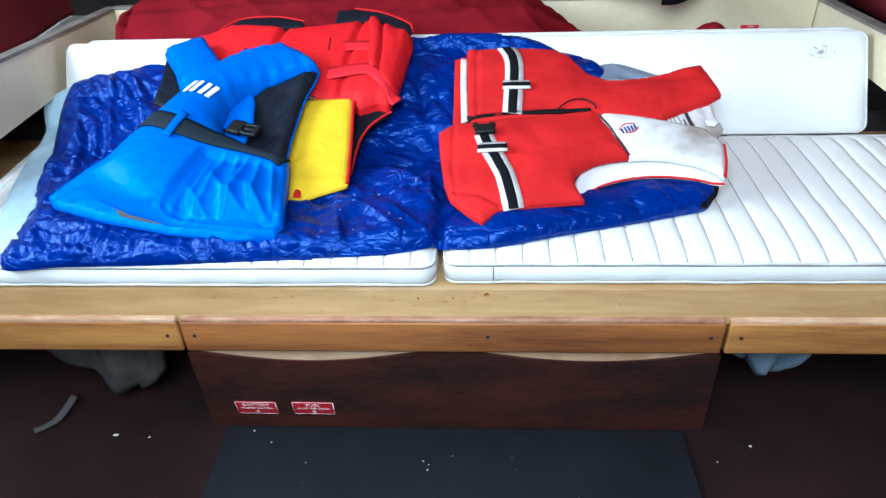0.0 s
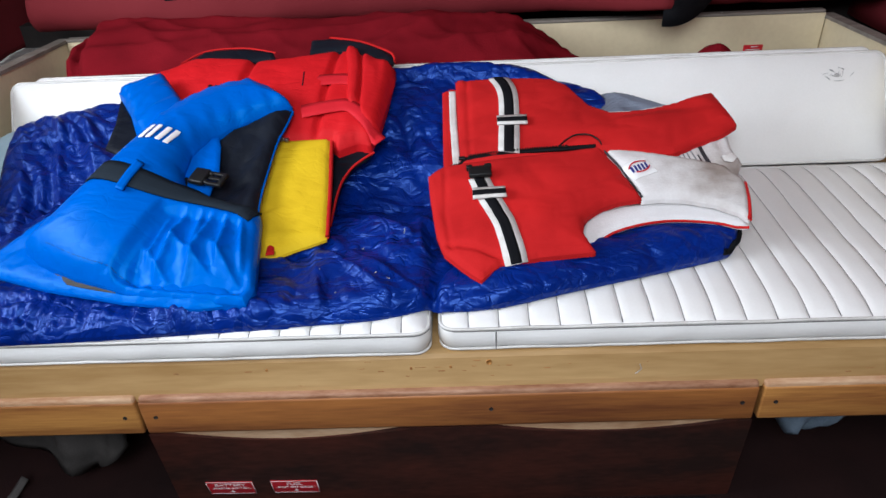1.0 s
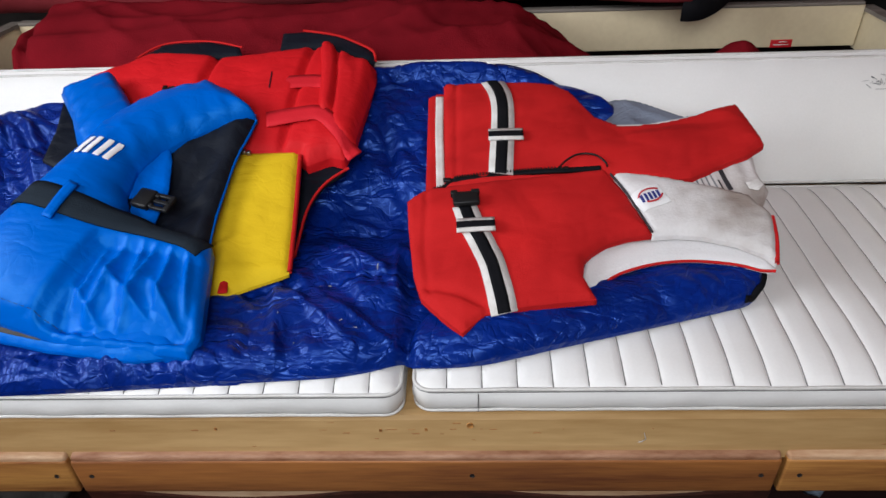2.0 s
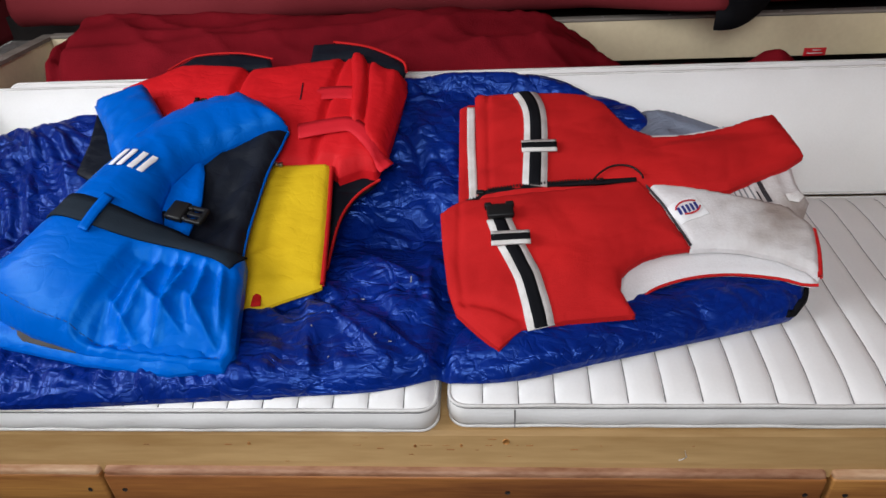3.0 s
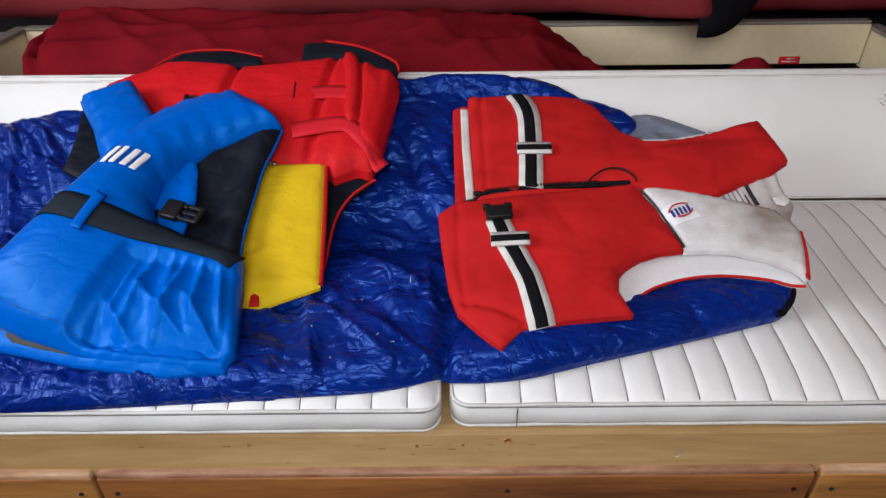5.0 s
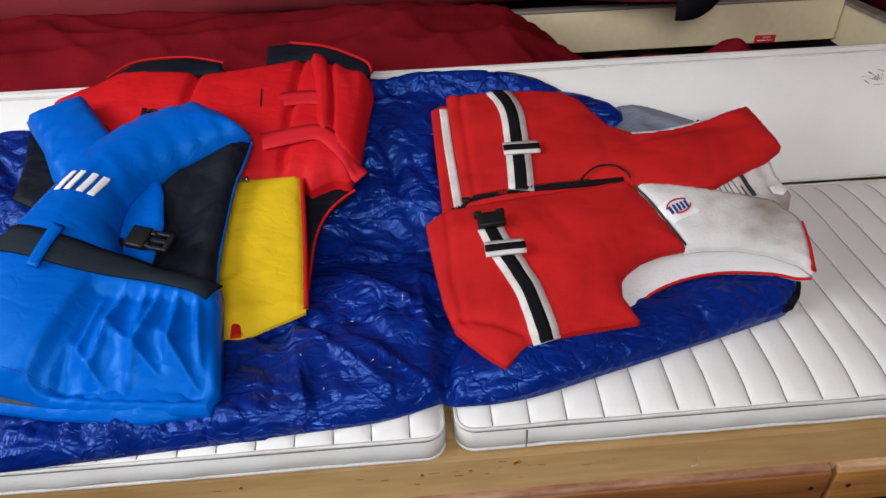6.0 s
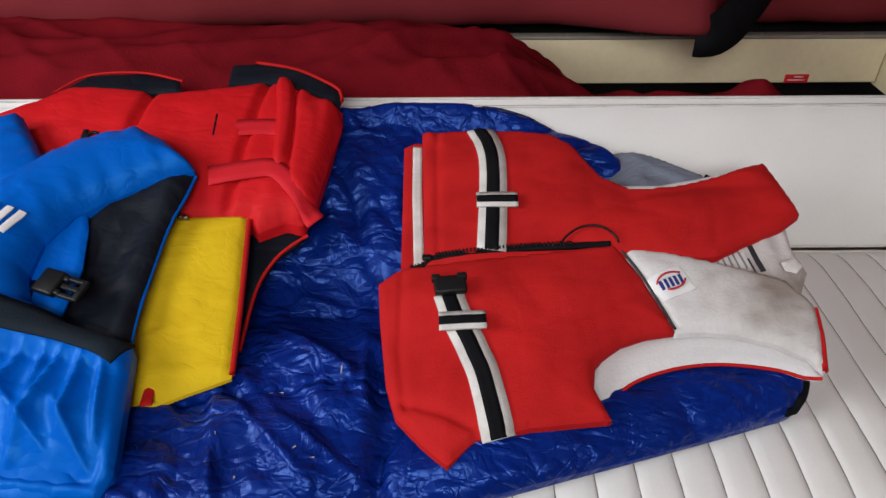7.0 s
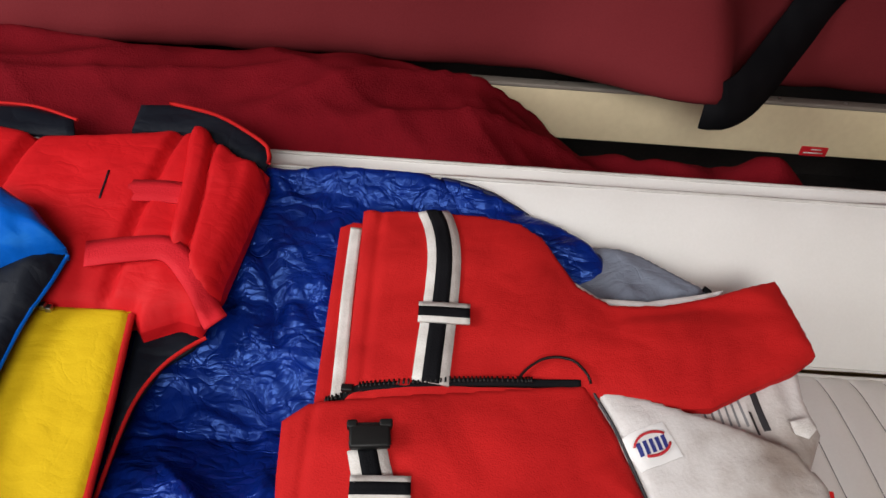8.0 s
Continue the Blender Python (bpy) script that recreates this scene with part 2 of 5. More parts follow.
def curve_through(points, step=0.006, closed=False, smooth=True):
    """Evenly spaced points on a Catmull-Rom curve (or a polyline) through control points of any dimension."""
    p = [np.array(q, float) for q in points]
    n = len(p)
    out = []
    for i in range(n if closed else n - 1):
        a, b = p[i], p[(i + 1) % n]
        z = p[(i - 1) % n] if closed or i else a
        c = p[(i + 2) % n] if closed or i < n - 2 else b
        k = max(1, int(np.linalg.norm(b - a) / step))
        for j in range(k):
            t = j / k
            if smooth:
                q = 0.5 * ((2 * a) + (b - z) * t + (2 * z - 5 * a + 4 * b - c) * t * t + (3 * a - 3 * b + c - z) * t ** 3)
            else:
                q = a + (b - a) * t
            out.append(q)
    if not closed:
        out.append(p[-1])
    return out


def inside(poly, xs, ys):
    p = np.array(poly)
    q = np.roll(p, -1, 0)
    out = np.zeros(len(xs), bool)
    for k in range(0, len(xs), 4000):
        x, y = xs[k:k + 4000, None], ys[k:k + 4000, None]
        dy = np.where(q[:, 1] == p[:, 1], 1e-12, q[:, 1] - p[:, 1])
        hit = ((p[:, 1] > y) != (q[:, 1] > y)) & (x < (q[:, 0] - p[:, 0]) * (y - p[:, 1]) / dy + p[:, 0])
        out[k:k + 4000] = hit.sum(1) % 2 == 1
    return out


def edge_distance(poly, xs, ys):
    p = np.array(poly)
    e = np.roll(p, -1, 0) - p
    l2 = np.maximum(1e-12, (e ** 2).sum(1))
    out = np.zeros(len(xs))
    for k in range(0, len(xs), 4000):
        x, y = xs[k:k + 4000, None] - p[:, 0], ys[k:k + 4000, None] - p[:, 1]
        t = np.clip((x * e[:, 0] + y * e[:, 1]) / l2, 0, 1)
        out[k:k + 4000] = np.hypot(x - t * e[:, 0], y - t * e[:, 1]).min(1)
    return out


def fbm(x, y, s, seed=0.0, octaves=3):
    return noise.fractal(Vector((x * s, y * s, seed)), 1.0, 2.0, octaves)


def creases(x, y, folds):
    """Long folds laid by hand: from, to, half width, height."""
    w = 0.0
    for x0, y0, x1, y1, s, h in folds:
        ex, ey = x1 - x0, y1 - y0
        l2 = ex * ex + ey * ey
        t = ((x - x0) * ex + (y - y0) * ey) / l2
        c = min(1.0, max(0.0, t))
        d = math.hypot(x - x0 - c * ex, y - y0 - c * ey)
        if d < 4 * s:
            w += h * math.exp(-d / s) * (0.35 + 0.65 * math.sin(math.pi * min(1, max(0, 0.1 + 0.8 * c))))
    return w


def ridge(x, y, angle, along, across, seed):
    """Creases: a ridged noise, long in one direction."""
    c, s = math.cos(angle), math.sin(angle)
    u, v = (x * c + y * s) / along, (-x * s + y * c) / across
    return 1.0 - min(1.0, 2.2 * abs(noise.noise(Vector((u, v, seed)))))


def crumple(x, y, size, long=2.0, angle=0.0, seed=0.0):
    """Facets of crumpled cloth: nought at the creases, highest in the middle of each facet, in metres for a slope of one."""
    c, s = math.cos(angle), math.sin(angle)
    x, y = x + 0.25 * size * noise.noise(Vector((x / size / 1.5, y / size / 1.5, seed + 5))), y + 0.25 * size * noise.noise(Vector((x / size / 1.5, y / size / 1.5, seed + 9)))
    d = noise.voronoi(Vector(((x * c + y * s) / (size * long), (-x * s + y * c) / size, seed)))[0]
    return 0.5 * size * (d[1] - d[0])


class Cloth:
    """A padded or plain piece of cloth lying on a support: its outline in plan, the height of its upper side, and its thickness."""

    def __init__(self, outline, top, thick=0.03, round_edge=0.012, drop=0.012, puff=0.0, puff_width=0.04, wrinkle=None, step=0.006, smooth=False, under=None):
        self.poly = [tuple(q) for q in curve_through(outline, step, True, smooth)]
        self.top, self.thick, self.re, self.drop, self.puff, self.pw = top, thick, round_edge, drop, puff, puff_width
        self.wrinkle, self.step, self.under = wrinkle, step, under

    def lift(self, x, y, d):
        e = 1.0 - min(1.0, d / self.re)
        z = self.top(x, y) - self.drop * (1.0 - math.sqrt(max(0.0, 1.0 - e * e))) + self.puff * (1.0 - math.exp(-d / self.pw))
        if self.wrinkle:
            z += self.wrinkle(x, y, d) * min(1.0, 0.25 + d / 0.02)
        return z

    def z(self, x, y):
        xs, ys = np.array([x]), np.array([y])
        d = float(edge_distance(self.poly, xs, ys)[0]) if inside(self.poly, xs, ys)[0] else 0.0
        return self.lift(x, y, d)

    def flat(self, x, y):
        """The upper side without its wrinkles."""
        keep, self.wrinkle = self.wrinkle, None
        z = self.z(x, y)
        self.wrinkle = keep
        return z

    def geo(self):
        from mathutils.geometry import delaunay_2d_cdt
        p = np.array(self.poly)
        s = self.step
        gx, gy = np.meshgrid(np.arange(p[:, 0].min(), p[:, 0].max(), s), np.arange(p[:, 1].min(), p[:, 1].max(), s * 0.9))
        gx[1::2] += s / 2
        xs, ys = gx.ravel(), gy.ravel()
        k = inside(self.poly, xs, ys)
        xs, ys = xs[k], ys[k]
        d = edge_distance(self.poly, xs, ys)
        k = d > s * 0.6
        xs, ys = xs[k], ys[k]
        n = len(self.poly)
        flat = [Vector(q) for q in self.poly] + [Vector((a, b)) for a, b in zip(xs, ys)]
        co, _, tris, *_ = delaunay_2d_cdt(flat, [(i, (i + 1) % n) for i in range(n)], [], 1, 1e-7)
        cx, cy = np.array([v.x for v in co]), np.array([v.y for v in co])
        dd = edge_distance(self.poly, cx, cy)
        upper = [(a, b, self.lift(a, b, c)) for a, b, c in zip(cx, cy, dd)]
        lower = []
        for (a, b, c), e in zip(upper, dd):
            z = c - self.thick * min(1.0, 0.35 + e / (2 * self.re))
            lower.append((a, b, min(c - 0.001, max(z, self.under(a, b))) if self.under else z))
        m = len(upper)
        count = {}
        for t in tris:
            for i in range(3):
                count.setdefault(tuple(sorted((t[i], t[(i + 1) % 3]))), []).append((t[i], t[(i + 1) % 3]))
        faces = [tuple(t) for t in tris] + [tuple(i + m for i in t[::-1]) for t in tris]
        rim, extra = {}, []
        for e in count.values():
            if len(e) == 1:
                for k in e[0]:
                    if k not in rim:
                        rim[k] = 2 * m + len(extra)
                        extra += [upper[k], lower[k]]
                a, b = e[0]
                faces.append((rim[b], rim[a], rim[a] + 1, rim[b] + 1))
        return upper + lower + extra, faces


def ribbon(path, width, z, lift=0.002, thick=0.0015, step=0.006, offset=0.0, smooth=True):
    """A flat band laid along a path in plan over a surface of height z(x, y)."""
    pts = curve_through(path, step, False, smooth)
    verts, faces = [], []
    for i, p in enumerate(pts):
        d = pts[min(i + 1, len(pts) - 1)] - pts[max(i - 1, 0)]
        d = d / np.linalg.norm(d)
        s = np.array((-d[1], d[0]))
        for w in (-0.5, -0.17, 0.17, 0.5):
            q = p + s * (offset + w * width)
            h = z(q[0], q[1]) + lift
            verts.append((q[0], q[1], h))
        for w in (-0.5, -0.17, 0.17, 0.5):
            k = len(verts) - 4
            verts.append((verts[k][0], verts[k][1], verts[k][2] - thick))
    for i in range(len(pts) - 1):
        a, b = i * 8, i * 8 + 8
        for k in range(3):
            faces.append((a + k, a + k + 1, b + k + 1, b + k))
            faces.append((a + 4 + k, b + 4 + k, b + 5 + k, a + 5 + k))
        faces += [(a, b, b + 4, a + 4), (a + 3, a + 7, b + 7, b + 3)]
    e = (len(pts) - 1) * 8
    faces += [(0, 4, 5, 6, 7, 3, 2, 1), (e, e + 1, e + 2, e + 3, e + 7, e + 6, e + 5, e + 4)]
    return verts, faces


def laid(points, z, lift=0.002, thick=0.0015, step=0.006):
    """A thin flat patch laid on a surface."""
    return Cloth(points, lambda x, y: z(x, y) + lift, thick, 0.003, 0.0008, step=step).geo()


def edging(path, z, r, lift=0.0, step=0.008, smooth=True, closed=False):
    return tube([(q[0], q[1], z(q[0], q[1]) + lift) for q in curve_through(path, step, closed, smooth)], r, 6, closed)

# ---- heights that the soft things share ----
SEAT, BENCH = 0.455, 0.408
BACK_FOOT, BACK_UP, BACK_OUT = Vector((0, 0.512, 0.452)), Vector((0, 0.537, 0.843)), Vector((0, -0.843, 0.537))


def hill(x, y, cx, cy, sx, sy, h):
    return h * math.exp(-((x - cx) / sx) ** 2 - ((y - cy) / sy) ** 2)


def support(x, y):
    """Upper side of the cushions."""
    return max(SEAT + 0.012 * min(1.0, max(0.0, (y - 0.03) / 0.05)), 0.45 + (y - 0.512) * 1.57 + 0.010)


def bag_level(x, y):
    z = 0.488 + 0.05 * y if y < 0.35 else 0.5055 + 0.5 * (y - 0.35)
    z += hill(x, y, -0.45, 0.38, 0.13, 0.12, 0.035) + hill(x, y, -0.50, 0.2, 0.16, 0.10, 0.02)
    # the rolled, sleeve-like end, and the hollow between the vests
    z += 0.026 * math.exp(-((y - 0.112 - 0.2 * x) / 0.055) ** 2) * min(1.0, max(0.0, (x - 0.0) / 0.08))
    z += hill(x, y, -0.10, 0.17, 0.08, 0.07, 0.018) - hill(x, y, -0.08, 0.37, 0.09, 0.07, 0.020) + hill(x, y, -0.04, 0.54, 0.10, 0.05, 0.010)
    z += hill(x, y, 0.15, 0.08, 0.14, 0.035, 0.010) - hill(x, y, -0.012, 0.10, 0.012, 0.10, 0.010) + hill(x, y, 0.29, 0.555, 0.07, 0.06, 0.014)
    # up against the backrest it lies on the leaning cushion
    return max(z, support(x, y) + 0.042) if y > 0.53 else z


def red_level(x, y):
    return 0.497 + 0.285 * (y - 0.05)


def blue_level(x, y):
    return 0.495 + 0.37 * (y - 0.03)


def scarlet_level(x, y):
    return 0.44 + 0.38 * y


# ---- setting ----
floor = whole("floor", box(-1.6, 1.6, -2.2, 1.3, -0.04, 0.0, 0), FLOORM, "dark maroon carpeted cabin floor, worn", "floor", "structure", smooth=False)
whole("floor_hatch", box(-0.474, 0.468, -1.2, 0.06, 0.001, 0.009, 0.003), FLOORC, "dark grey floor panel in front of the bench", "floor panel", "structure")
# walls added to close in the cabin and hold down stray light
for name, geo in (("wall_left", merge(box(-1.66, -1.6, -2.2, 1.3, -0.04, 1.0, 0), box(-1.66, -1.6, -2.2, 1.3, 1.92, 2.0, 0), box(-1.66, -1.6, -2.2, -0.95, 1.0, 1.92, 0), box(-1.66, -1.6, 0.45, 1.3, 1.0, 1.92, 0))), ("wall_right", box(1.6, 1.66, -2.2, 1.3, -0.04, 2.0, 0)),
                  ("wall_back", box(-1.66, 1.66, -2.26, -2.2, -0.04, 2.0, 0)), ("wall_rear", box(-1.66, 1.66, 1.3, 1.36, -0.04, 2.0, 0))):
    whole(name, geo, MAHOG if name != "wall_rear" else DARK, "dark cabin wall, added to enclose the light", "wall", "structure", smooth=False)
# unseen roof added to limit sky light and bounce, open above the hatch lamp
whole("ceiling", merge(box(-1.66, -0.75, -2.26, 1.36, 2.0, 2.05, 0), box(0.65, 1.66, -2.26, 1.36, 2.0, 2.05, 0),
                       box(-0.75, 0.65, -2.26, -2.1, 2.0, 2.05, 0), box(-0.75, 0.65, -1.0, 1.36, 2.0, 2.05, 0)), LINER,
      "unseen off-white roof, added to shape the light, open at the hatch lamp", "ceiling", "structure", smooth=False)


def bench():
    e = thing("bench_berth", (0, 0.3, 0), "built-in wooden berth bench with tan fascia and worn teak lip", "bench", kind="structure")
    # top board and the tan fascia below the cushions, leaning slightly back
    part("bench_top", box(-1.5, 1.5, 0.03, 0.62, BENCH - 0.02, BENCH - 0.001, 0.002), PLY, e)
    fascia = part("fascia", ([(x, y, z) for x in np.linspace(-1.5, 1.5, 61) for y, z in ((0.009, 0.338), (0.012, 0.36), (0.022, 0.400), (0.026, 0.406), (0.034, BENCH), (0.05, BENCH), (0.05, 0.338))],
                             [(i * 7 + k, i * 7 + (k + 1) % 7, i * 7 + 7 + (k + 1) % 7, i * 7 + 7 + k) for i in range(60) for k in range(7)]), PLY, e, "tan varnished plywood fascia", smooth=False)
    for x, z, r in ((0.068, 0.392, 0.0045), (-0.27, 0.388, 0.002), (-0.05, 0.385, 0.002), (0.01, 0.386, 0.002)):
        part("plug", tube([(x, 0.014 + (z - 0.36) * 0.25 - 0.004, z), (x, 0.0185 + (z - 0.36) * 0.25 - 0.006, z)], r, 10), TEAK, fascia)
    random.seed(31)
    dents = []
    for k in range(26):
        x, z = random.choice((random.uniform(-0.32, 0.16), random.uniform(-0.9, 0.9))), random.choice((0.386, random.uniform(0.36, 0.40)))
        y = 0.012 + (z - 0.36) * 0.25 - 0.0003
        n = random.uniform(0.001, 0.006)
        dents.append(tube([(x - n, y, z), (x, y - 0.0002, z + random.uniform(-0.0006, 0.0006)), (x + n, y, z)], random.uniform(0.0003, 0.0008), 4))
    part("wear_mark", merge(*dents), TEAKDARK, fascia, "dark dents and scratches")
    for x0, x1 in ((-1.5, -0.4805), (-0.4755, 0.4755), (0.482, 1.5)):
        lip = part("lip", box(x0, x1, -0.001, 0.02, 0.277, 0.344, 0.004), TEAK if abs(x0) > 0.48 and x1 != 0.4755 else TEAKDARK, e, "worn brown teak lip")
        part("worn_edge", box(x0 + 0.001, x1 - 0.001, 0.001, 0.0215, 0.335, 0.3515, 0.005), TEAKEDGE if x1 != 0.4755 else TEAKBROWN, lip, "pale bare worn teak edge" if x1 != 0.4755 else "scuffed brown teak edge")
        for x in (x0 + 0.022, x1 - 0.022, (x0 + x1) / 2 + 0.07):
            part("screw", tube([(x, 0.004, 0.314), (x, -0.0022, 0.314)], 0.0035, 8), DARK, lip)
    # front panel, leaning in towards its foot
    k = 0.064 / 0.275
    panel = []
    n = 80
    for i in range(n + 1):
        x = -0.482 + 0.964 * i / n
        cut = 0.0245 * max(0, math.sin(math.pi * (x + 0.47) / 0.42)) if x < -0.04 else 0.0225 * max(0, math.sin(math.pi * (x - 0.05) / 0.42)) if x > 0.05 else 0
        for z, dy in ((0.0, 0), (0.263 - max(0, cut), 0), (0.263 - max(0, cut), 0.016), (0.0, 0.016)):
            panel.append((x * (1 + 0.06 * (0.27 - z) / 0.27), 0.071 - k * z + dy, z))
    faces = [(i * 4 + a, i * 4 + (a + 1) % 4, i * 4 + 4 + (a + 1) % 4, i * 4 + 4 + a) for i in range(n) for a in range(4)] + [(0, 3, 2, 1), (n * 4, n * 4 + 1, n * 4 + 2, n * 4 + 3)]
    part("front_panel", (panel, faces), MAHOG, e, "dark mahogany front panel with two scalloped finger cut-outs", smooth=False)
    part("inner_rail", box(-0.478, 0.478, 0.0182, 0.03, 0.2350, 0.277, 0.001), TEAKEDGE, e, "pale bare wood rail behind the panel")
    # inside boards, with the locker's shade put into their near-black colour
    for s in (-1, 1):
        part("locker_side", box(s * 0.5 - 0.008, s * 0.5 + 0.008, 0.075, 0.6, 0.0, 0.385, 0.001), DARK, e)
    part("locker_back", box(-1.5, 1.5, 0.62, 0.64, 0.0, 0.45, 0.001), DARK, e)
    return e


bench()


def letters(name, text, size, m, mat, parent):
    cu = bpy.data.curves.new(name, "FONT")
    cu.body, cu.size, cu.align_x, cu.align_y, cu.extrude = text, size, "CENTER", "CENTER", 0.0002
    ob = bpy.data.objects.new(name, cu)
    scene.collection.objects.link(ob)
    me = bpy.data.meshes.new_from_object(ob.evaluated_get(bpy.context.evaluated_depsgraph_get()))
    bpy.data.objects.remove(ob)
    me.transform(m)
    me.materials.append(mat)
    o = new(name, me)
    o.parent = parent
    if parent.type == "EMPTY":
        o.matrix_parent_inverse = Matrix.Translation(-Vector(parent.location))
    return o


def sign(cx, rows, label):
    """A small red plastic sign on the leaning front panel."""
    slope = math.atan2(0.064, 0.275)
    m = Matrix.Translation((cx, 0.071 - 0.064 / 0.275 * 0.073 - 0.0012, 0.073)) @ Matrix.Rotation(math.pi / 2 - slope + 2 * slope, 4, "X") @ Matrix.Rotation(radians(-1.0), 4, "Z")
    e = thing("sign", m.translation, label, "sign", "warning signs")
    plate = part("plate", box(-0.042, 0.042, -0.0225, 0.0225, -0.001, 0.001, 0.0006, m), SIGNRED, e)
    part("border", merge(*[box(a, b, c, d, 0.001, 0.0013, 0, m) for a, b, c, d in ((-0.042, 0.042, 0.0205, 0.0225), (-0.042, 0.042, -0.0225, -0.0215), (0.0405, 0.042, -0.0225, 0.0225), (-0.042, -0.041, -0.0225, 0.0225))]), LOGO, plate)
    letters("lettering", rows[0], 0.0135, m @ Matrix.Translation((0, 0.0115, 0.0013)), LOGO, plate)
    letters("lettering", rows[1], 0.0085, m @ Matrix.Translation((0, -0.001, 0.0013)), LOGO, plate)
    part("arrow", ([m @ Vector(v) for v in ((-0.0018, -0.0075, 0.0013), (0.0018, -0.0075, 0.0013), (0.0018, -0.012, 0.0013), (0.0055, -0.012, 0.0013), (0, -0.019, 0.0013), (-0.0055, -0.012, 0.0013), (-0.0018, -0.012, 0.0013))], [tuple(range(7))[::-1]]), LOGO, plate, smooth=False)
    for x in (-0.035, 0.035):
        part("rivet", tube([m @ Vector((x, -0.003, 0.0009)), m @ Vector((x, -0.003, 0.0018))], 0.0012, 8), METAL, plate)


sign(-0.3985, ("BATTERY", "MASTER SWITCH"), "small red plastic sign lettered BATTERY MASTER SWITCH")
sign(-0.2815, ("FUEL", "SHUT OFF COCK"), "small red plastic sign lettered FUEL SHUT OFF COCK")


# ---- coaming boards round the back of the berth ----
def coaming():
    e = thing("coaming", (0, 0.93, 0.4), "cream-painted coaming boards round the back of the berth", "coaming", kind="structure")
    part("rear_board", box(-0.915, 0.914, 0.93, 0.946, 0.548, 0.636, 0.002), CREAM, e)
    part("rear_cap", box(-0.915, 0.911, 0.928, 0.95, 0.636, 0.643, 0.002), EDGEGREY, e, "weathered grey wooden top edge")
    part("left_board", ([(x, y, z) for x in (-0.936, -0.918) for y, z in ((0.12, 0.545), (0.12, 0.695), (0.945, 0.632), (0.945, 0.54))],
                        [(0, 1, 2, 3), (7, 6, 5, 4), (0, 4, 5, 1), (1, 5, 6, 2), (2, 6, 7, 3), (3, 7, 4, 0)]), CREAM, e, smooth=False)
    part("left_cap", ([(x, y, z) for x in (-0.942, -0.914) for y, z in ((0.12, 0.695), (0.12, 0.702), (0.95, 0.64), (0.95, 0.632))],
                      [(0, 1, 2, 3), (7, 6, 5, 4), (0, 4, 5, 1), (1, 5, 6, 2), (2, 6, 7, 3), (3, 7, 4, 0)]), EDGEGREY, e, smooth=False)
    part("right_board", ([(x, y, z) for x in (0.917, 0.935) for y, z in ((0.12, 0.545), (0.12, 0.67), (0.945, 0.622), (0.945, 0.54))],
                         [(0, 1, 2, 3), (7, 6, 5, 4), (0, 4, 5, 1), (1, 5, 6, 2), (2, 6, 7, 3), (3, 7, 4, 0)]), CREAM, e, smooth=False)
    part("right_cap", ([(x, y, z) for x in (0.913, 0.941) for y, z in ((0.12, 0.67), (0.12, 0.677), (0.95, 0.63), (0.95, 0.622))],
                       [(0, 1, 2, 3), (7, 6, 5, 4), (0, 4, 5, 1), (1, 5, 6, 2), (2, 6, 7, 3), (3, 7, 4, 0)]), EDGEGREY, e, smooth=False)
    for x in (-0.62, -0.3, 0.05, 0.3, 0.44, 0.56, 0.67, 0.78, 0.86):
        part("screw", tube([(x, 0.939, 0.6425), (x, 0.939, 0.6442)], 0.003, 8), METAL, e)
    # trough boards painted near-black for the shade behind the backrest
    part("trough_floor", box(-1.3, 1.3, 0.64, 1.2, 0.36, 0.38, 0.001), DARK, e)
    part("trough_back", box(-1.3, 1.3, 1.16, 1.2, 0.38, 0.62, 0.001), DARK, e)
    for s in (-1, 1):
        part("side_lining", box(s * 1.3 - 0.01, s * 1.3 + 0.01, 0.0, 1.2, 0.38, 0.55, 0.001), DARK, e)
    return e


coaming()
whole("side_deck", box(-1.6, -0.945, 0.3, 1.3, 0.53, 0.56, 0.004), DECK, "speckled grey side deck beyond the coaming", "deck", "structure")
small = thing("small_sign", (0.756, 0.929, 0.557), "tiny red sign with unreadable writing on cream board", "sign")
plate = part("plate", box(0.733, 0.779, 0.9275, 0.9298, 0.5485, 0.5655, 0.0005), SIGNRED, small)
part("writing_bar", merge(box(0.75, 0.768, 0.9268, 0.9275, 0.560, 0.562, 0), box(0.739, 0.772, 0.9268, 0.9275, 0.5535, 0.5555, 0)), WHITEWEB, plate)


def canvas_at(x, a, sag):
    """Depth and height of the hanging canvas at a share of its height."""
    z = 0.656 + 0.046 * sag * (1 - a) ** 4 + 1.35 * a ** 1.6
    return 0.975 - 0.190 * sag * (1 - a) ** 1.4 - 0.05 * math.sin(min(1, a * 4) * math.pi) + 0.10 * a + 0.006 * fbm(x, z, 5, 3), z


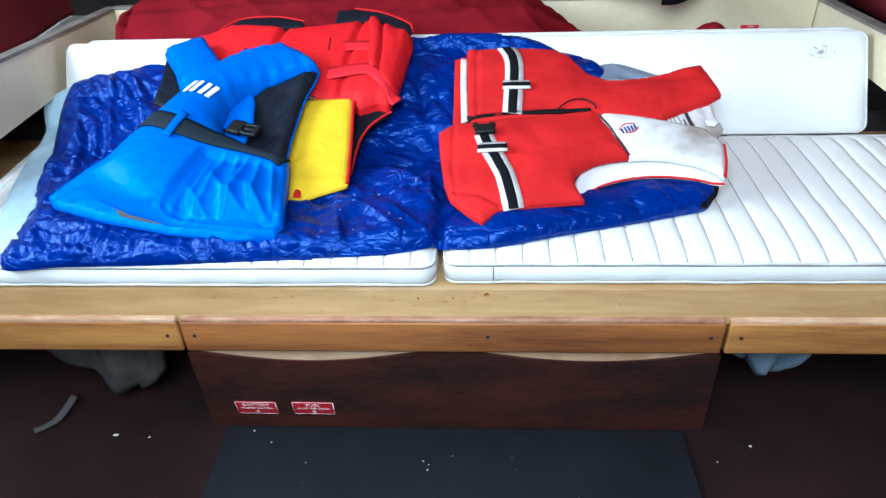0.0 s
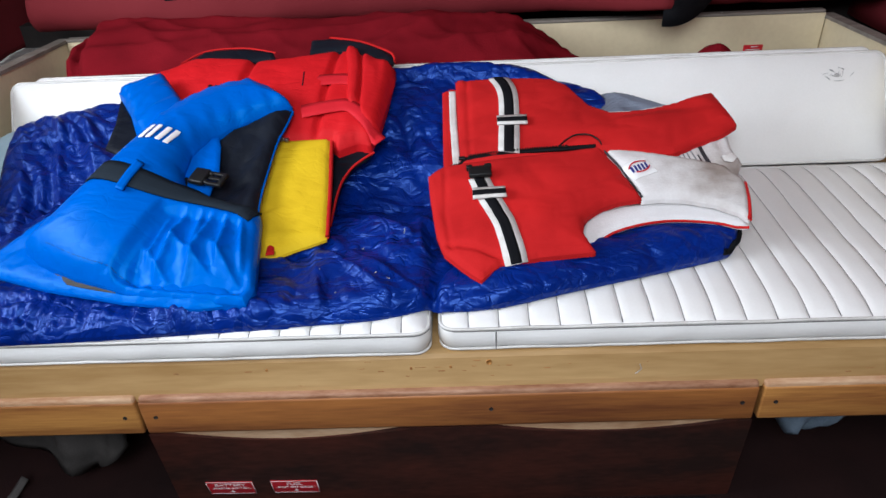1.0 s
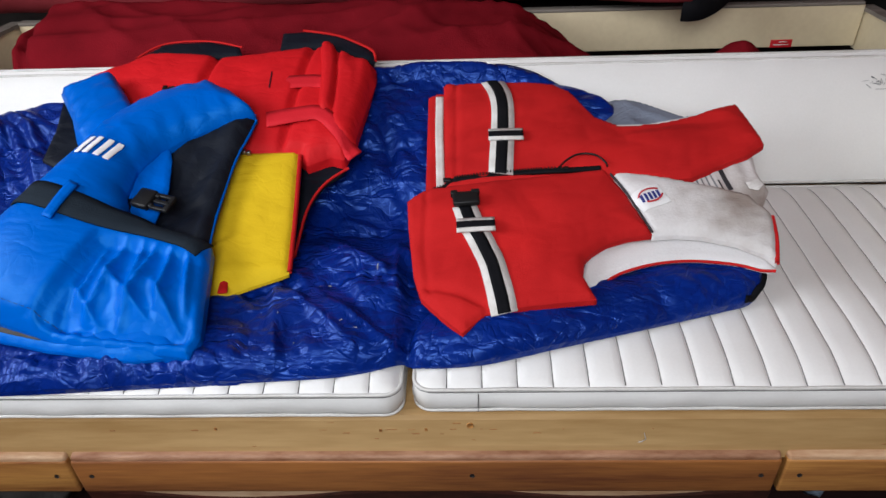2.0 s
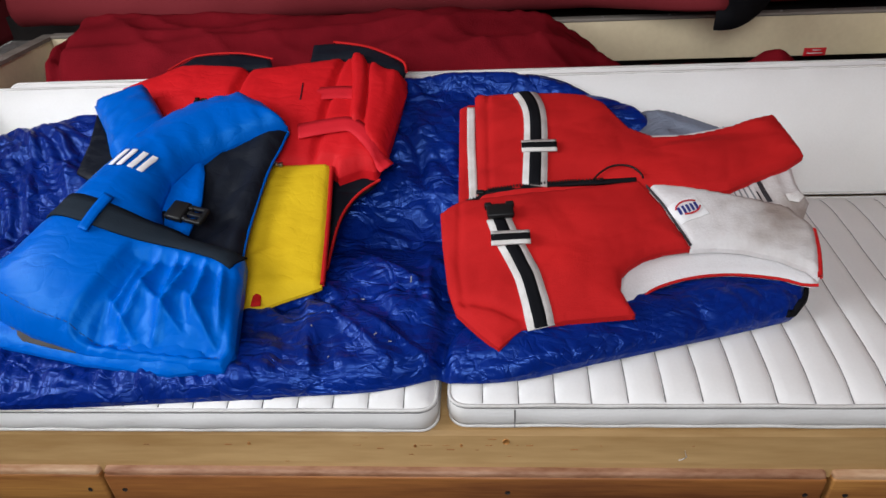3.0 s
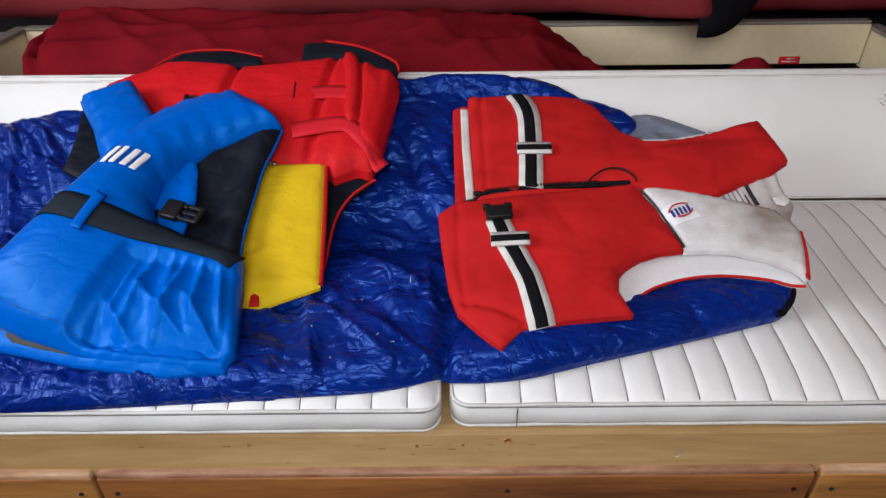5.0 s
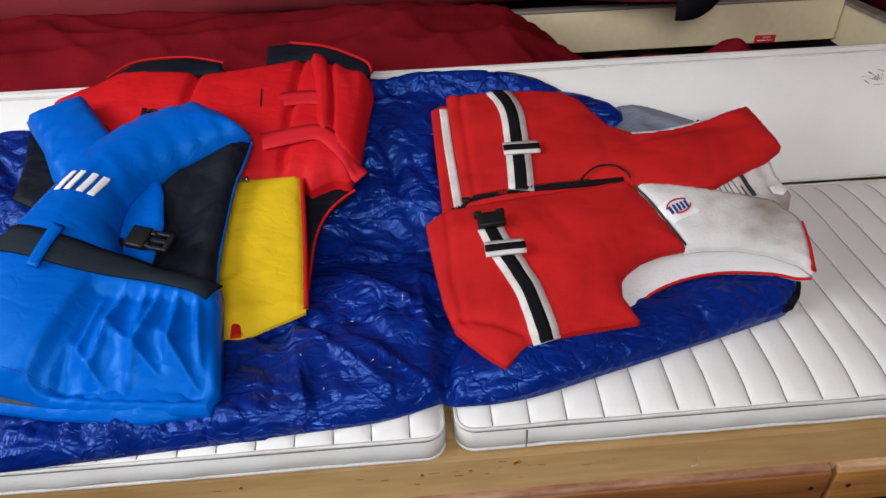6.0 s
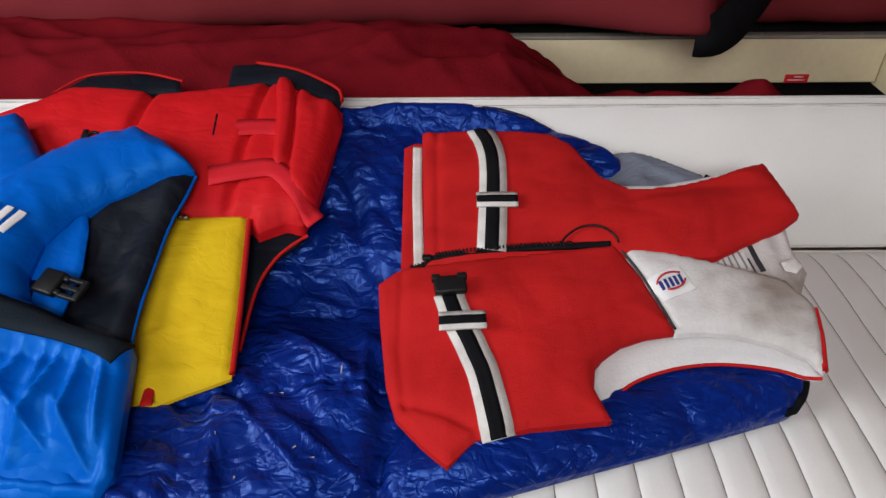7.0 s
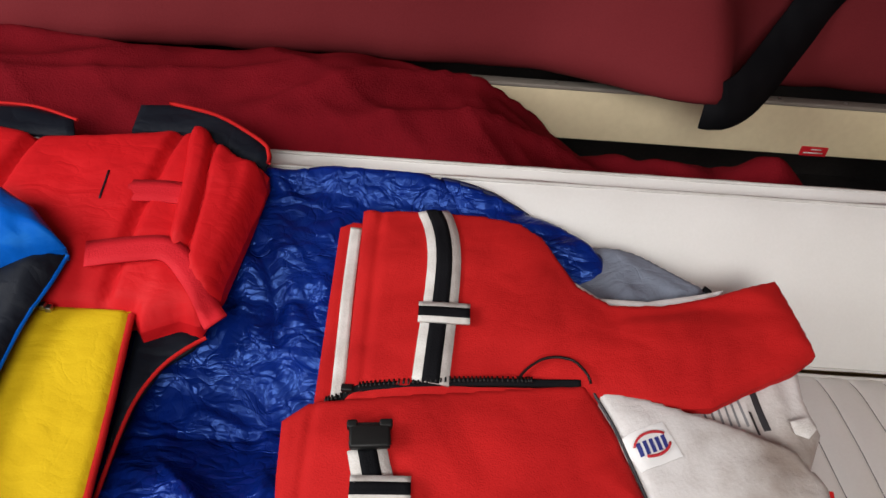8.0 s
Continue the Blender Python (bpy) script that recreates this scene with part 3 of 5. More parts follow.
def canvas():
    """Maroon canvas bundled behind the coaming, and the canvas sides of the cover."""
    verts, faces = [], []
    nx, ns = 160, 40
    for i in range(nx + 1):
        x = -0.985 + 2.235 * i / nx
        sag = hill(x, 0, 0.49, 0, 0.16 if x < 0.49 else 0.06, 1, 1.0) + 0.3 * hill(x, 0, -0.55, 0, 0.3, 1, 1.0)
        for j in range(ns + 1):
            a = j / ns
            y, z = canvas_at(x, a, sag)
            verts.append((x, y + 0.004 * ridge(x, z, 0.2, 0.4, 0.05, 2.0), z + 0.004 * fbm(x, 0, 9, 7) * (1 - a)))
    w = ns + 1
    faces = [(i * w + j, i * w + w + j, i * w + w + j + 1, i * w + j + 1) for i in range(nx) for j in range(ns)]
    e = thing("canvas_cover", (0, 1.0, 0.65), "dark maroon canvas cover hanging behind the berth", "canvas cover", kind="structure")
    sheet = part("sheet", (verts, faces), CANVAS, e)
    mod = sheet.modifiers.new("thickness", "SOLIDIFY")
    mod.thickness, mod.offset = 0.004, 1.0
    for s, x in ((-1, -1.16), (1, 1.10)):
        side = [(x + 0.02 * fbm(y, z, 3, s * 5) + s * 0.03 * (z - 0.55), y, z) for y in np.linspace(-0.6, 1.28, 40) for z in np.linspace(0.565, 0.93 if s < 0 else 1.9, 24)]
        ob = part("side_sheet", (side, [(i * 24 + j, i * 24 + j + 1, i * 24 + 25 + j, i * 24 + 24 + j) for i in range(39) for j in range(23)]), CANVAS, e)
        mod = ob.modifiers.new("thickness", "SOLIDIFY")
        mod.thickness = 0.004
    # black strap round the bundle
    for name, pts, wd in (("strap", [(0.484 + 0.9 * a, canvas_at(0.487, a, math.exp(-(max(0, 0.9 * a) / 0.12) ** 2))[0] - 0.008, canvas_at(0.487, a, 1)[1] - 0.004) for a in (0, 0.03, 0.07, 0.12, 0.18, 0.25, 0.32)], 0.068),
                          ("strap", ((-0.55, 0.93, 0.63), (-0.58, 0.905, 0.68), (-0.62, 0.905, 0.75)), 0.05)):
        v, f = [], []
        c = curve_through(pts, 0.01)
        for i, p in enumerate(c):
            d = c[min(i + 1, len(c) - 1)] - c[max(i - 1, 0)]
            d = Vector(d).normalized()
            s = d.cross(Vector((0, -1, 0.25))).normalized()
            for k in (-0.5, 0, 0.5):
                v.append(Vector(p) + s * wd * k)
            for k in (0.5, 0, -0.5):
                v.append(Vector(p) + s * wd * k + Vector((0, 0.004, 0)))
        for i in range(len(c) - 1):
            f += [(i * 6 + k, i * 6 + (k + 1) % 6, i * 6 + 6 + (k + 1) % 6, i * 6 + 6 + k) for k in range(6)]
        part(name, (v, f), BLACKWEB, e, "black webbing strap")


canvas()


# ---- cushions ----
def rounded(x0, x1, y0, y1, r, n=6):
    pts = []
    for cx, cy, a in ((x1 - r, y0 + r, -90), (x1 - r, y1 - r, 0), (x0 + r, y1 - r, 90), (x0 + r, y0 + r, 180)):
        pts += [(cx + r * math.cos(radians(a + 90 * k / n)), cy + r * math.sin(radians(a + 90 * k / n))) for k in range(n + 1)]
    return pts


def cushion(name, x0, x1, y0, y1, thick, m, label, flute=0.0, phase=0.0, r=0.022, seed=0.0):
    e = thing(name, m @ Vector(((x0 + x1) / 2, (y0 + y1) / 2, 0)), label, "cushion", "berth cushions" if flute else "")
    xs = set(np.round(np.linspace(x0, x1, int((x1 - x0) / 0.012)), 4))
    if flute:
        k = math.ceil((x0 + 0.02 - phase) / flute)
        seams = []
        while phase + k * flute < x1 - 0.015:
            s = phase + k * flute
            seams.append(s)
            xs |= {round(s + q, 4) for q in (-0.012, -0.006, -0.003, -0.0012, 0, 0.0012, 0.003, 0.006, 0.012)}
            k += 1
    xs |= {x0 + 0.003, x0 + 0.008, x1 - 0.003, x1 - 0.008}
    xs = sorted(xs)
    ys = sorted(set(np.round(np.linspace(y0, y1, int((y1 - y0) / 0.014)), 4)) | {y0 + 0.003, y0 + 0.007, y0 + 0.011, y1 - 0.003, y1 - 0.007})
    verts = []
    for y in ys:
        q = min(y - y0, y1 - y)
        inset = r - math.sqrt(max(0, r * r - (r - q) ** 2)) if q < r else 0
        for x in xs:
            xx = min(max(x, x0 + inset), x1 - inset)
            d = min(q, xx - x0 - inset, x1 - inset - xx)
            z = thick - 0.007 + 0.003 * fbm(xx, y, 5, seed)
            if flute:
                u = min(abs(xx - s) for s in seams)
                z += 0.017 * (1 - math.exp(-d / 0.028)) + (0.0048 * (1 - math.exp(-u / 0.006)) - 0.003) * min(1, d / 0.01) + 0.001 * fbm(xx, y, 30, seed + 3)
            else:
                z += 0.014 * (1 - math.exp(-d / 0.02))
            verts.append(m @ Vector((xx, y, z)))
    if flute:
        # thread lying in each sewn groove
        threads = []
        for s in seams:
            path = []
            for y in np.linspace(y0 + 0.004, y1 - 0.01, 40):
                d = min(y - y0, y1 - y, s - x0, x1 - s)
                path.append(m @ Vector((s, y, thick - 0.007 + 0.003 * fbm(s, y, 5, seed) + 0.017 * (1 - math.exp(-d / 0.028)) - 0.003 * min(1, d / 0.01) + 0.001 * fbm(s, y, 30, seed + 3) + 0.0003)))
            threads.append(tube(path, 0.0008, 4))
        part("flute_stitching", merge(*threads), THREAD, e, "grey stitching in the flutes")
    n = len(xs)
    part("top_panel", (verts, [(j * n + i, j * n + i + 1, j * n + n + i + 1, j * n + n + i) for j in range(len(ys) - 1) for i in range(n - 1)]), VINYL, e)
    loop = curve_through(rounded(x0, x1, y0, y1, r), 0.012, True, False)
    v, f = [], []
    hs = np.linspace(0.004, thick - 0.0065, 6)
    c = np.array(((x0 + x1) / 2, (y0 + y1) / 2))
    for k, p in enumerate(loop):
        a, b = loop[k - 1], loop[(k + 1) % len(loop)]
        o = np.array((b[1] - a[1], a[0] - b[0]))
        o = o / np.linalg.norm(o)
        for h in hs:
            t = (h - hs[0]) / (hs[-1] - hs[0])
            q = p + o * (0.004 * math.sin(math.pi * t) + 0.0022 * fbm(p[0] + p[1], h, 14, seed + 9) - 0.001)
            v.append(m @ Vector((q[0], q[1], h)))
    N = len(loop)
    for k in range(N):
        for j in range(5):
            f.append((k * 6 + j, ((k + 1) % N) * 6 + j, ((k + 1) % N) * 6 + j + 1, k * 6 + j + 1))
    f.append(tuple(k * 6 for k in range(N))[::-1])
    part("side_band", (v, f), VINYL, e)
    for h, rad in ((thick - 0.006, 0.0026), (0.004, 0.0024)):
        part("piping", tube([m @ Vector((p[0], p[1], h + 0.0012 * fbm(p[0] * 2, p[1], 6, seed + h))) for p in loop], rad, 6, True), WELT, e)
    for h in (thick - 0.0095,):
        part("stitching", tube([m @ Vector((c[0] + (p[0] - c[0]) * (1 + 0.0012 / max(0.2, x1 - x0)), y0 - 0.001 if p[1] < y0 + 1e-4 else p[1], h)) for p in loop], 0.0009, 4, True), THREAD, e)
    return e


up = Matrix.Translation((0, 0, BENCH))
cushion("seat_cushion", -0.955, -0.020, 0.021, 0.508, SEAT - BENCH, up, "white fluted vinyl seat cushion, half covered by the blue bag", 0.0453, -0.0610, seed=1.0)
right = cushion("seat_cushion", -0.004, 0.955, 0.029, 0.508, SEAT - BENCH, up, "white fluted vinyl seat cushion with piped edges, slightly grubby", 0.0453, 0.0385, seed=4.0)
part("side_seam", tube([(0.079, 0.0245, BENCH + 0.006), (0.079, 0.0228, BENCH + 0.02), (0.079, 0.0245, BENCH + 0.038)], 0.0009, 5), THREAD, right)
lean = Matrix(((1, 0, 0, 0), (0, BACK_UP.y, BACK_OUT.y, BACK_FOOT.y), (0, BACK_UP.z, BACK_OUT.z, BACK_FOOT.z), (0, 0, 0, 1)))
back = cushion("backrest_cushion", -0.897, 0.900, 0.004, 0.224, 0.052, lean @ Matrix.Translation((0, 0, -0.052)), "long white vinyl backrest cushion leaning behind the seat", seed=8.0)
random.seed(5)
marks = []
for k in range(20):
    x, v = random.gauss(0.795, 0.015), random.gauss(0.178, 0.007)
    p = lean @ Vector((x, v, 0.0075))
    a = random.uniform(0, 3.1)
    d = lean.to_3x3() @ Vector((math.cos(a), math.sin(a), 0)) * random.uniform(0.002, 0.006)
    marks.append(tube([p - d, p + d * 0.3 + BACK_OUT * 0.0004, p + d], random.uniform(0.0003, 0.0006), 4))
part("scuff_mark", merge(*marks), PRINTGREY, back, "dark scuffed pen marks")
cushion("spare_cushion", -0.875, 0.898, 0.0, 0.21, 0.04, Matrix.Translation((0, 0.052, 0.006)) @ lean @ Matrix.Translation((0, 0, -0.044)), "second thin white vinyl cushion tucked behind the backrest", seed=13.0)

# ---- blue sleeping bag ----


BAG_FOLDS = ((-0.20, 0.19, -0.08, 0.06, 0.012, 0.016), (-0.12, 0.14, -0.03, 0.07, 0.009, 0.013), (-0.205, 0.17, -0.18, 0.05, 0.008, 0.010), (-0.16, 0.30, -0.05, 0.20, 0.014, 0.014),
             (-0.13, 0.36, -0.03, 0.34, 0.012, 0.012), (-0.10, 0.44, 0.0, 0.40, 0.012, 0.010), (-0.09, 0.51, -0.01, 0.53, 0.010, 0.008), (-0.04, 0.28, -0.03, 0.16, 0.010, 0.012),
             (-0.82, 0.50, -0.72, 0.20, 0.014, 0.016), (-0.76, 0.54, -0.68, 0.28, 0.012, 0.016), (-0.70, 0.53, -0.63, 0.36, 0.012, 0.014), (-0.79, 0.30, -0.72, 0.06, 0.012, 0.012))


def bag_wrinkle(x, y, d):
    sleeve = min(1.0, max(0.0, (x + 0.02) / 0.06)) * min(1.0, max(0.0, (0.24 - y + 0.25 * max(0, x - 0.2)) / 0.05))
    turn = 0.5 * noise.noise(Vector((x * 4, y * 4, 1.1)))
    a = 0.55 + 0.9 * noise.noise(Vector((x * 3, y * 3, 7.7)))
    left = min(1.0, max(0.0, (-0.45 - x) / 0.15))
    w = (1 - 0.8 * left) * 0.012 * max(0.0, a) * ridge(x, y, -0.75 + turn, 0.22, 0.06, 1.0)
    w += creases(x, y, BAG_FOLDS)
    busy = min(1.0, max(0.0, 0.45 + 1.5 * noise.noise(Vector((x * 6.5, y * 6.5, 2.2)))))
    w += 0.5 * crumple(x, y, 0.085, 2.4, -0.8 + turn, 2.0) + busy * (0.62 * crumple(x, y, 0.038, 2.6, -0.9 - turn, 3.0) + 0.34 * crumple(x, y, 0.018, 1.8, 0.6 + turn, 8.0))
    w *= 1 - 0.6 * sleeve
    w += 0.002 * fbm(x, y, 16, 2.0)
    # gathers along the front hem
    front = max(0.0, 1 - (y - bag_front(x)) / 0.10) * min(1.0, max(0.0, (-0.22 - x) / 0.1))
    g = math.sin(x * 150 + 30 * y + 5 * fbm(x, y, 7, 8))
    w += 0.007 * front * (abs(g) ** 0.8) * (0.7 + 0.6 * fbm(x, y, 9, 4))
    w += left * (0.014 * ridge(x, y, 1.2 + turn * 0.6, 0.5, 0.12, 11.0) ** 2 + 0.2 * crumple(x, y, 0.07, 3.2, 1.15 + turn, 12.0))
    # quilting seams, each in a shallow valley
    for c, bow, ph in ((0.475, 0.012, 0.0), (0.33, 0.02, 1.0), (0.165, 0.025, 2.0)):
        q = y - c - bow * math.sin(x * 6 + ph)
        w += 0.0022 * math.sin(x * 210 + 6 * noise.noise(Vector((x * 9, y * 9, c)))) * math.exp(-(q / 0.018) ** 2) * (1 - sleeve)
        w -= (0.005 * math.exp(-(q / 0.004) ** 2) + 0.006 * math.exp(-(q / 0.025) ** 2)) * (1 - sleeve)
    # seam of the sleeve-like folded end, curling to the cushion gap
    q = math.hypot(x - 0.075, y - 0.075) - 0.088
    if x < 0.06:
        w -= 0.012 * math.exp(-(q / 0.006) ** 2)
    return w - 0.014


def bag_front(x):
    return 0.06 + 0.13 * max(0, x) if x > -0.02 else 0.05 + 0.055 * x


BAG_OUTLINE = ((-0.755, 0.006), (-0.66, 0.013), (-0.5, 0.019), (-0.317, 0.03), (-0.209, 0.035), (-0.1, 0.042), (-0.035, 0.056), (-0.014, 0.066), (0.008, 0.054), (0.08, 0.057), (0.153, 0.073), (0.229, 0.094), (0.346, 0.128), (0.421, 0.151),
               (0.455, 0.163), (0.476, 0.185), (0.484, 0.215), (0.468, 0.245), (0.39, 0.3), (0.35, 0.4), (0.338, 0.505), (0.312, 0.553), (0.268, 0.584), (0.205, 0.607), (0.12, 0.619), (0.046, 0.623), (-0.087, 0.618),
               (-0.2, 0.605), (-0.45, 0.59), (-0.66, 0.585), (-0.764, 0.567), (-0.838, 0.548), (-0.858, 0.5), (-0.85, 0.43), (-0.84, 0.35), (-0.808, 0.22), (-0.775, 0.08))
sleeping_bag = thing("sleeping_bag", (-0.2, 0.3, SEAT), "royal blue quilted nylon sleeping bag spread over the cushions", "sleeping bag")
BAGC = Cloth(BAG_OUTLINE, bag_level, 0.045, 0.03, 0.026, 0.0, 0.05, bag_wrinkle, 0.0045, True,
             under=lambda x, y: support(x, y) + 0.002 if y > 0.034 else 0.455)
shell = part("shell", BAGC.geo(), BAG, sleeping_bag)
part("cuff_binding", edging(((0.448, 0.160), (0.458, 0.165), (0.476, 0.185), (0.484, 0.213), (0.474, 0.238)), BAGC.z, 0.006, -0.002), BLACKWEB, shell, "black bound end")
part("edge_binding", edging(((0.338, 0.505), (0.312, 0.553), (0.268, 0.584), (0.205, 0.607), (0.12, 0.619)), BAGC.z, 0.0035), BAGEDGE, shell)
part("edge_binding", edging(((-0.764, 0.567), (-0.838, 0.548), (-0.858, 0.5), (-0.85, 0.43), (-0.84, 0.35), (-0.808, 0.22), (-0.775, 0.08)), BAGC.z, 0.004), BAGEDGE, shell)
part("lining_flap", Cloth(((0.262, 0.575), (0.305, 0.570), (0.37, 0.546), (0.442, 0.502), (0.432, 0.487), (0.37, 0.475), (0.31, 0.46), (0.27, 0.52)),
                          lambda x, y: 0.592 + 0.25 * (y - 0.5) - 0.35 * max(0.0, 0.345 - x), 0.012, 0.012, 0.006, wrinkle=lambda x, y, d: 0.005 * ridge(x, y, -0.4, 0.1, 0.03, 3), step=0.006).geo(), GREYNYLON, sleeping_bag, "grey nylon lining flap")

part("flap_binding", edging(((0.438, 0.505), (0.444, 0.500), (0.434, 0.486)), lambda x, y: 0.588 + 0.25 * (y - 0.5), 0.004), BLACKWEB, sleeping_bag, "black bound corner")

# ---- pale blue cloth ----
whole("towel", Cloth(((-0.77, 0.035), (-0.815, 0.1), (-0.86, 0.22), (-0.905, 0.37), (-0.92, 0.45), (-0.94, 0.52), (-0.938, 0.552), (-0.87, 0.57), (-0.83, 0.55), (-0.8, 0.4), (-0.74, 0.1), (-0.72, 0.04)), lambda x, y: max(support(x, y), SEAT) + 0.018, 0.016, 0.012, 0.008,
                     wrinkle=lambda x, y, d: 0.006 * ridge(x, y, 1.3, 0.3, 0.05, 9), step=0.01, smooth=True).geo(), PALEBLUE, "pale blue cloth folded under the sleeping bag", "cloth")

# ---- dark red fleece in the trough ----


def fleece_level(x, y):
    z = 0.690 + 0.006 * math.sin(6 * x) - 1.6 * (y - 0.845) ** 2 + hill(x, y, -0.02, 0.86, 0.05, 0.08, 0.014)
    z -= 0.18 * max(0, x - 0.05) + 0.42 * max(0, x - 0.17)
    z += 0.016 * (ridge(x, y, 0.12, 0.4, 0.085, 4) ** 2 - 0.5) + 0.006 * (ridge(x, y, -0.6, 0.3, 0.09, 6) ** 2 - 0.4) + 0.002 * fbm(x, y, 14, 5)
    z -= 0.03 * math.exp(-((x + 0.80 + 0.1 * (y - 0.8)) / 0.012) ** 2)
    return max(z, 0.572 + 0.02 * fbm(x, y, 9, 3) + hill(x, y, 0.51, 0.8, 0.05, 0.06, 0.010) + hill(x, y, 0.62, 0.77, 0.05, 0.06, 0.048))


whole("fleece_blanket", Cloth(((-0.81, 0.7), (-0.6, 0.69), (-0.2, 0.69), (0.1, 0.69), (0.35, 0.7), (0.55, 0.72), (0.66, 0.75), (0.69, 0.79), (0.655, 0.83), (0.5, 0.85), (0.35, 0.88), (0.15, 0.92), (-0.3, 0.926), (-0.7, 0.926), (-0.81, 0.92)),
                              fleece_level, 0.18, 0.05, 0.05, step=0.008, smooth=True, under=lambda x, y: 0.381).geo(), FLEECE, "dark red fleece blanket stuffed behind the backrest", "blanket")

# ---- red and yellow life vest against the backrest ----


def scarlet_wrinkle(x, y, d):
    w = 0.003 * fbm(x, y, 11, 21) + 0.13 * crumple(x, y, 0.05, 1.8, 1.4, 22) + 0.10 * crumple(x, y, 0.025, 1.6, 0.3, 25)
    for s in (-0.372, -0.205):
        w -= 0.012 * math.exp(-((x - s - 0.12 * (y - 0.6)) / 0.006) ** 2)
    return w


def scarlet_vest():
    e = thing("life_vest", (-0.3, 0.5, 0.55), "red and yellow foam life vest with black lining", "life vest", "life vests")
    panel = Cloth(((-0.60, 0.575), (-0.546, 0.6), (-0.495, 0.632), (-0.42, 0.628), (-0.367, 0.618), (-0.30, 0.625), (-0.255, 0.630), (-0.205, 0.64), (-0.17, 0.632), (-0.125, 0.605), (-0.088, 0.588), (-0.1, 0.51), (-0.112, 0.444), (-0.128, 0.40), (-0.15, 0.405), (-0.186, 0.39),
                   (-0.198, 0.405), (-0.30, 0.398), (-0.45, 0.40), (-0.56, 0.47)), scarlet_level, 0.05, 0.016, 0.014, 0.018, 0.03, scarlet_wrinkle, 0.006)
    p = part("front_panel", panel.geo(), REDGLOSS, e)
    rim = ((-0.225, 0.668), (-0.165, 0.655), (-0.12, 0.632), (-0.093, 0.612), (-0.088, 0.590))
    collar = Cloth(((-0.262, 0.628), (-0.262, 0.668), (-0.21, 0.672), (-0.165, 0.66), (-0.12, 0.637), (-0.088, 0.608), (-0.092, 0.588), (-0.125, 0.6), (-0.17, 0.628), (-0.2, 0.632)), lambda x, y: scarlet_level(x, y) + 0.004, 0.014, 0.006, 0.004, step=0.006)
    part("neck_lining", collar.geo(), LINING, e, "black nylon neck lining")
    part("red_binding", edging(rim, lambda x, y: scarlet_level(x, y) + 0.005, 0.0026), RED, e)
    back = Cloth(((-0.52, 0.62), (-0.48, 0.655), (-0.4, 0.66), (-0.34, 0.645), (-0.33, 0.62)), lambda x, y: scarlet_level(x, y) - 0.002, 0.012, 0.006, 0.004, step=0.006)
    part("back_lining", back.geo(), LINING, e, "black nylon lining")
    part("red_binding", edging(((-0.525, 0.622), (-0.48, 0.657), (-0.4, 0.662), (-0.335, 0.645)), lambda x, y: scarlet_level(x, y) - 0.006, 0.002), RED, e)
    # yellow lower part
    yw = Cloth(((-0.33, 0.408), (-0.2, 0.408), (-0.193, 0.3), (-0.188, 0.196), (-0.23, 0.181), (-0.268, 0.166), (-0.33, 0.166), (-0.34, 0.3)), lambda x, y: scarlet_level(x, y) - 0.003, 0.014, 0.007, 0.005, 0.006, 0.03,
               lambda x, y, d: 0.003 * fbm(x, y, 10, 31) + 0.12 * crumple(x, y, 0.05, 2.0, 0.5, 35) + 0.004 * hill(x, y, -0.22, 0.198, 0.06, 0.008, 1) + 0.003 * ridge(x, y, 0.4, 0.12, 0.035, 33), 0.005)
    y = part("yellow_panel", yw.geo(), YELLOW, e, "yellow polyester panel")
    part("red_piping", edging(((-0.199, 0.405), (-0.192, 0.3), (-0.188, 0.2)), yw.z, 0.004), RED, y)
    part("red_tab", Cloth(((-0.283, 0.188), (-0.272, 0.186), (-0.267, 0.158), (-0.280, 0.156)), lambda x, q: yw.z(x, 0.175) + 0.004, 0.006, 0.003, 0.002, step=0.004).geo(), RED, y)
    side = Cloth(((-0.198, 0.402), (-0.15, 0.408), (-0.125, 0.402), (-0.135, 0.388), (-0.16, 0.368), (-0.178, 0.33), (-0.19, 0.25)), lambda x, q: scarlet_level(x, q) - 0.028, 0.01, 0.005, 0.003, step=0.005)
    part("side_lining", side.geo(), LINING, e, "black lining under the arm")
    part("red_binding", edging(((-0.122, 0.398), (-0.14, 0.385), (-0.162, 0.362), (-0.18, 0.32), (-0.189, 0.24)), lambda x, q: scarlet_level(x, q) - 0.026, 0.0024), RED, e)
    # tonal webbing sewn on the front
    part("webbing", ribbon(((-0.258, 0.527), (-0.19, 0.531), (-0.145, 0.525), (-0.118, 0.512)), 0.027, panel.flat, 0.0015, 0.002), PINKRED, e, "red webbing")
    part("shoulder_roll", Cloth(((-0.187, 0.632), (-0.165, 0.638), (-0.152, 0.57), (-0.150, 0.51), (-0.153, 0.47), (-0.172, 0.468), (-0.177, 0.55)), lambda x, q: panel.flat(x, q) + 0.013, 0.018, 0.010, 0.012, 0, 0.03, lambda x, q, d: 0.15 * crumple(x, q, 0.03, 1.5, 1.4, 28), 0.005, True).geo(), REDGLOSS, e, "rolled red shoulder edge")
    part("side_flap", Cloth(((-0.152, 0.605), (-0.118, 0.590), (-0.088, 0.572), (-0.098, 0.51), (-0.110, 0.45), (-0.114, 0.425), (-0.135, 0.428), (-0.150, 0.45), (-0.150, 0.52)), lambda x, q: panel.flat(x, q) + 0.008, 0.012, 0.008, 0.008, 0, 0.03,
                              lambda x, q, d: 0.004 * ridge(x, q, 1.4, 0.12, 0.03, 29) + 0.2 * crumple(x, q, 0.035, 2.0, 1.2, 30), 0.005, True).geo(), REDGLOSS, e, "red folded side flap")
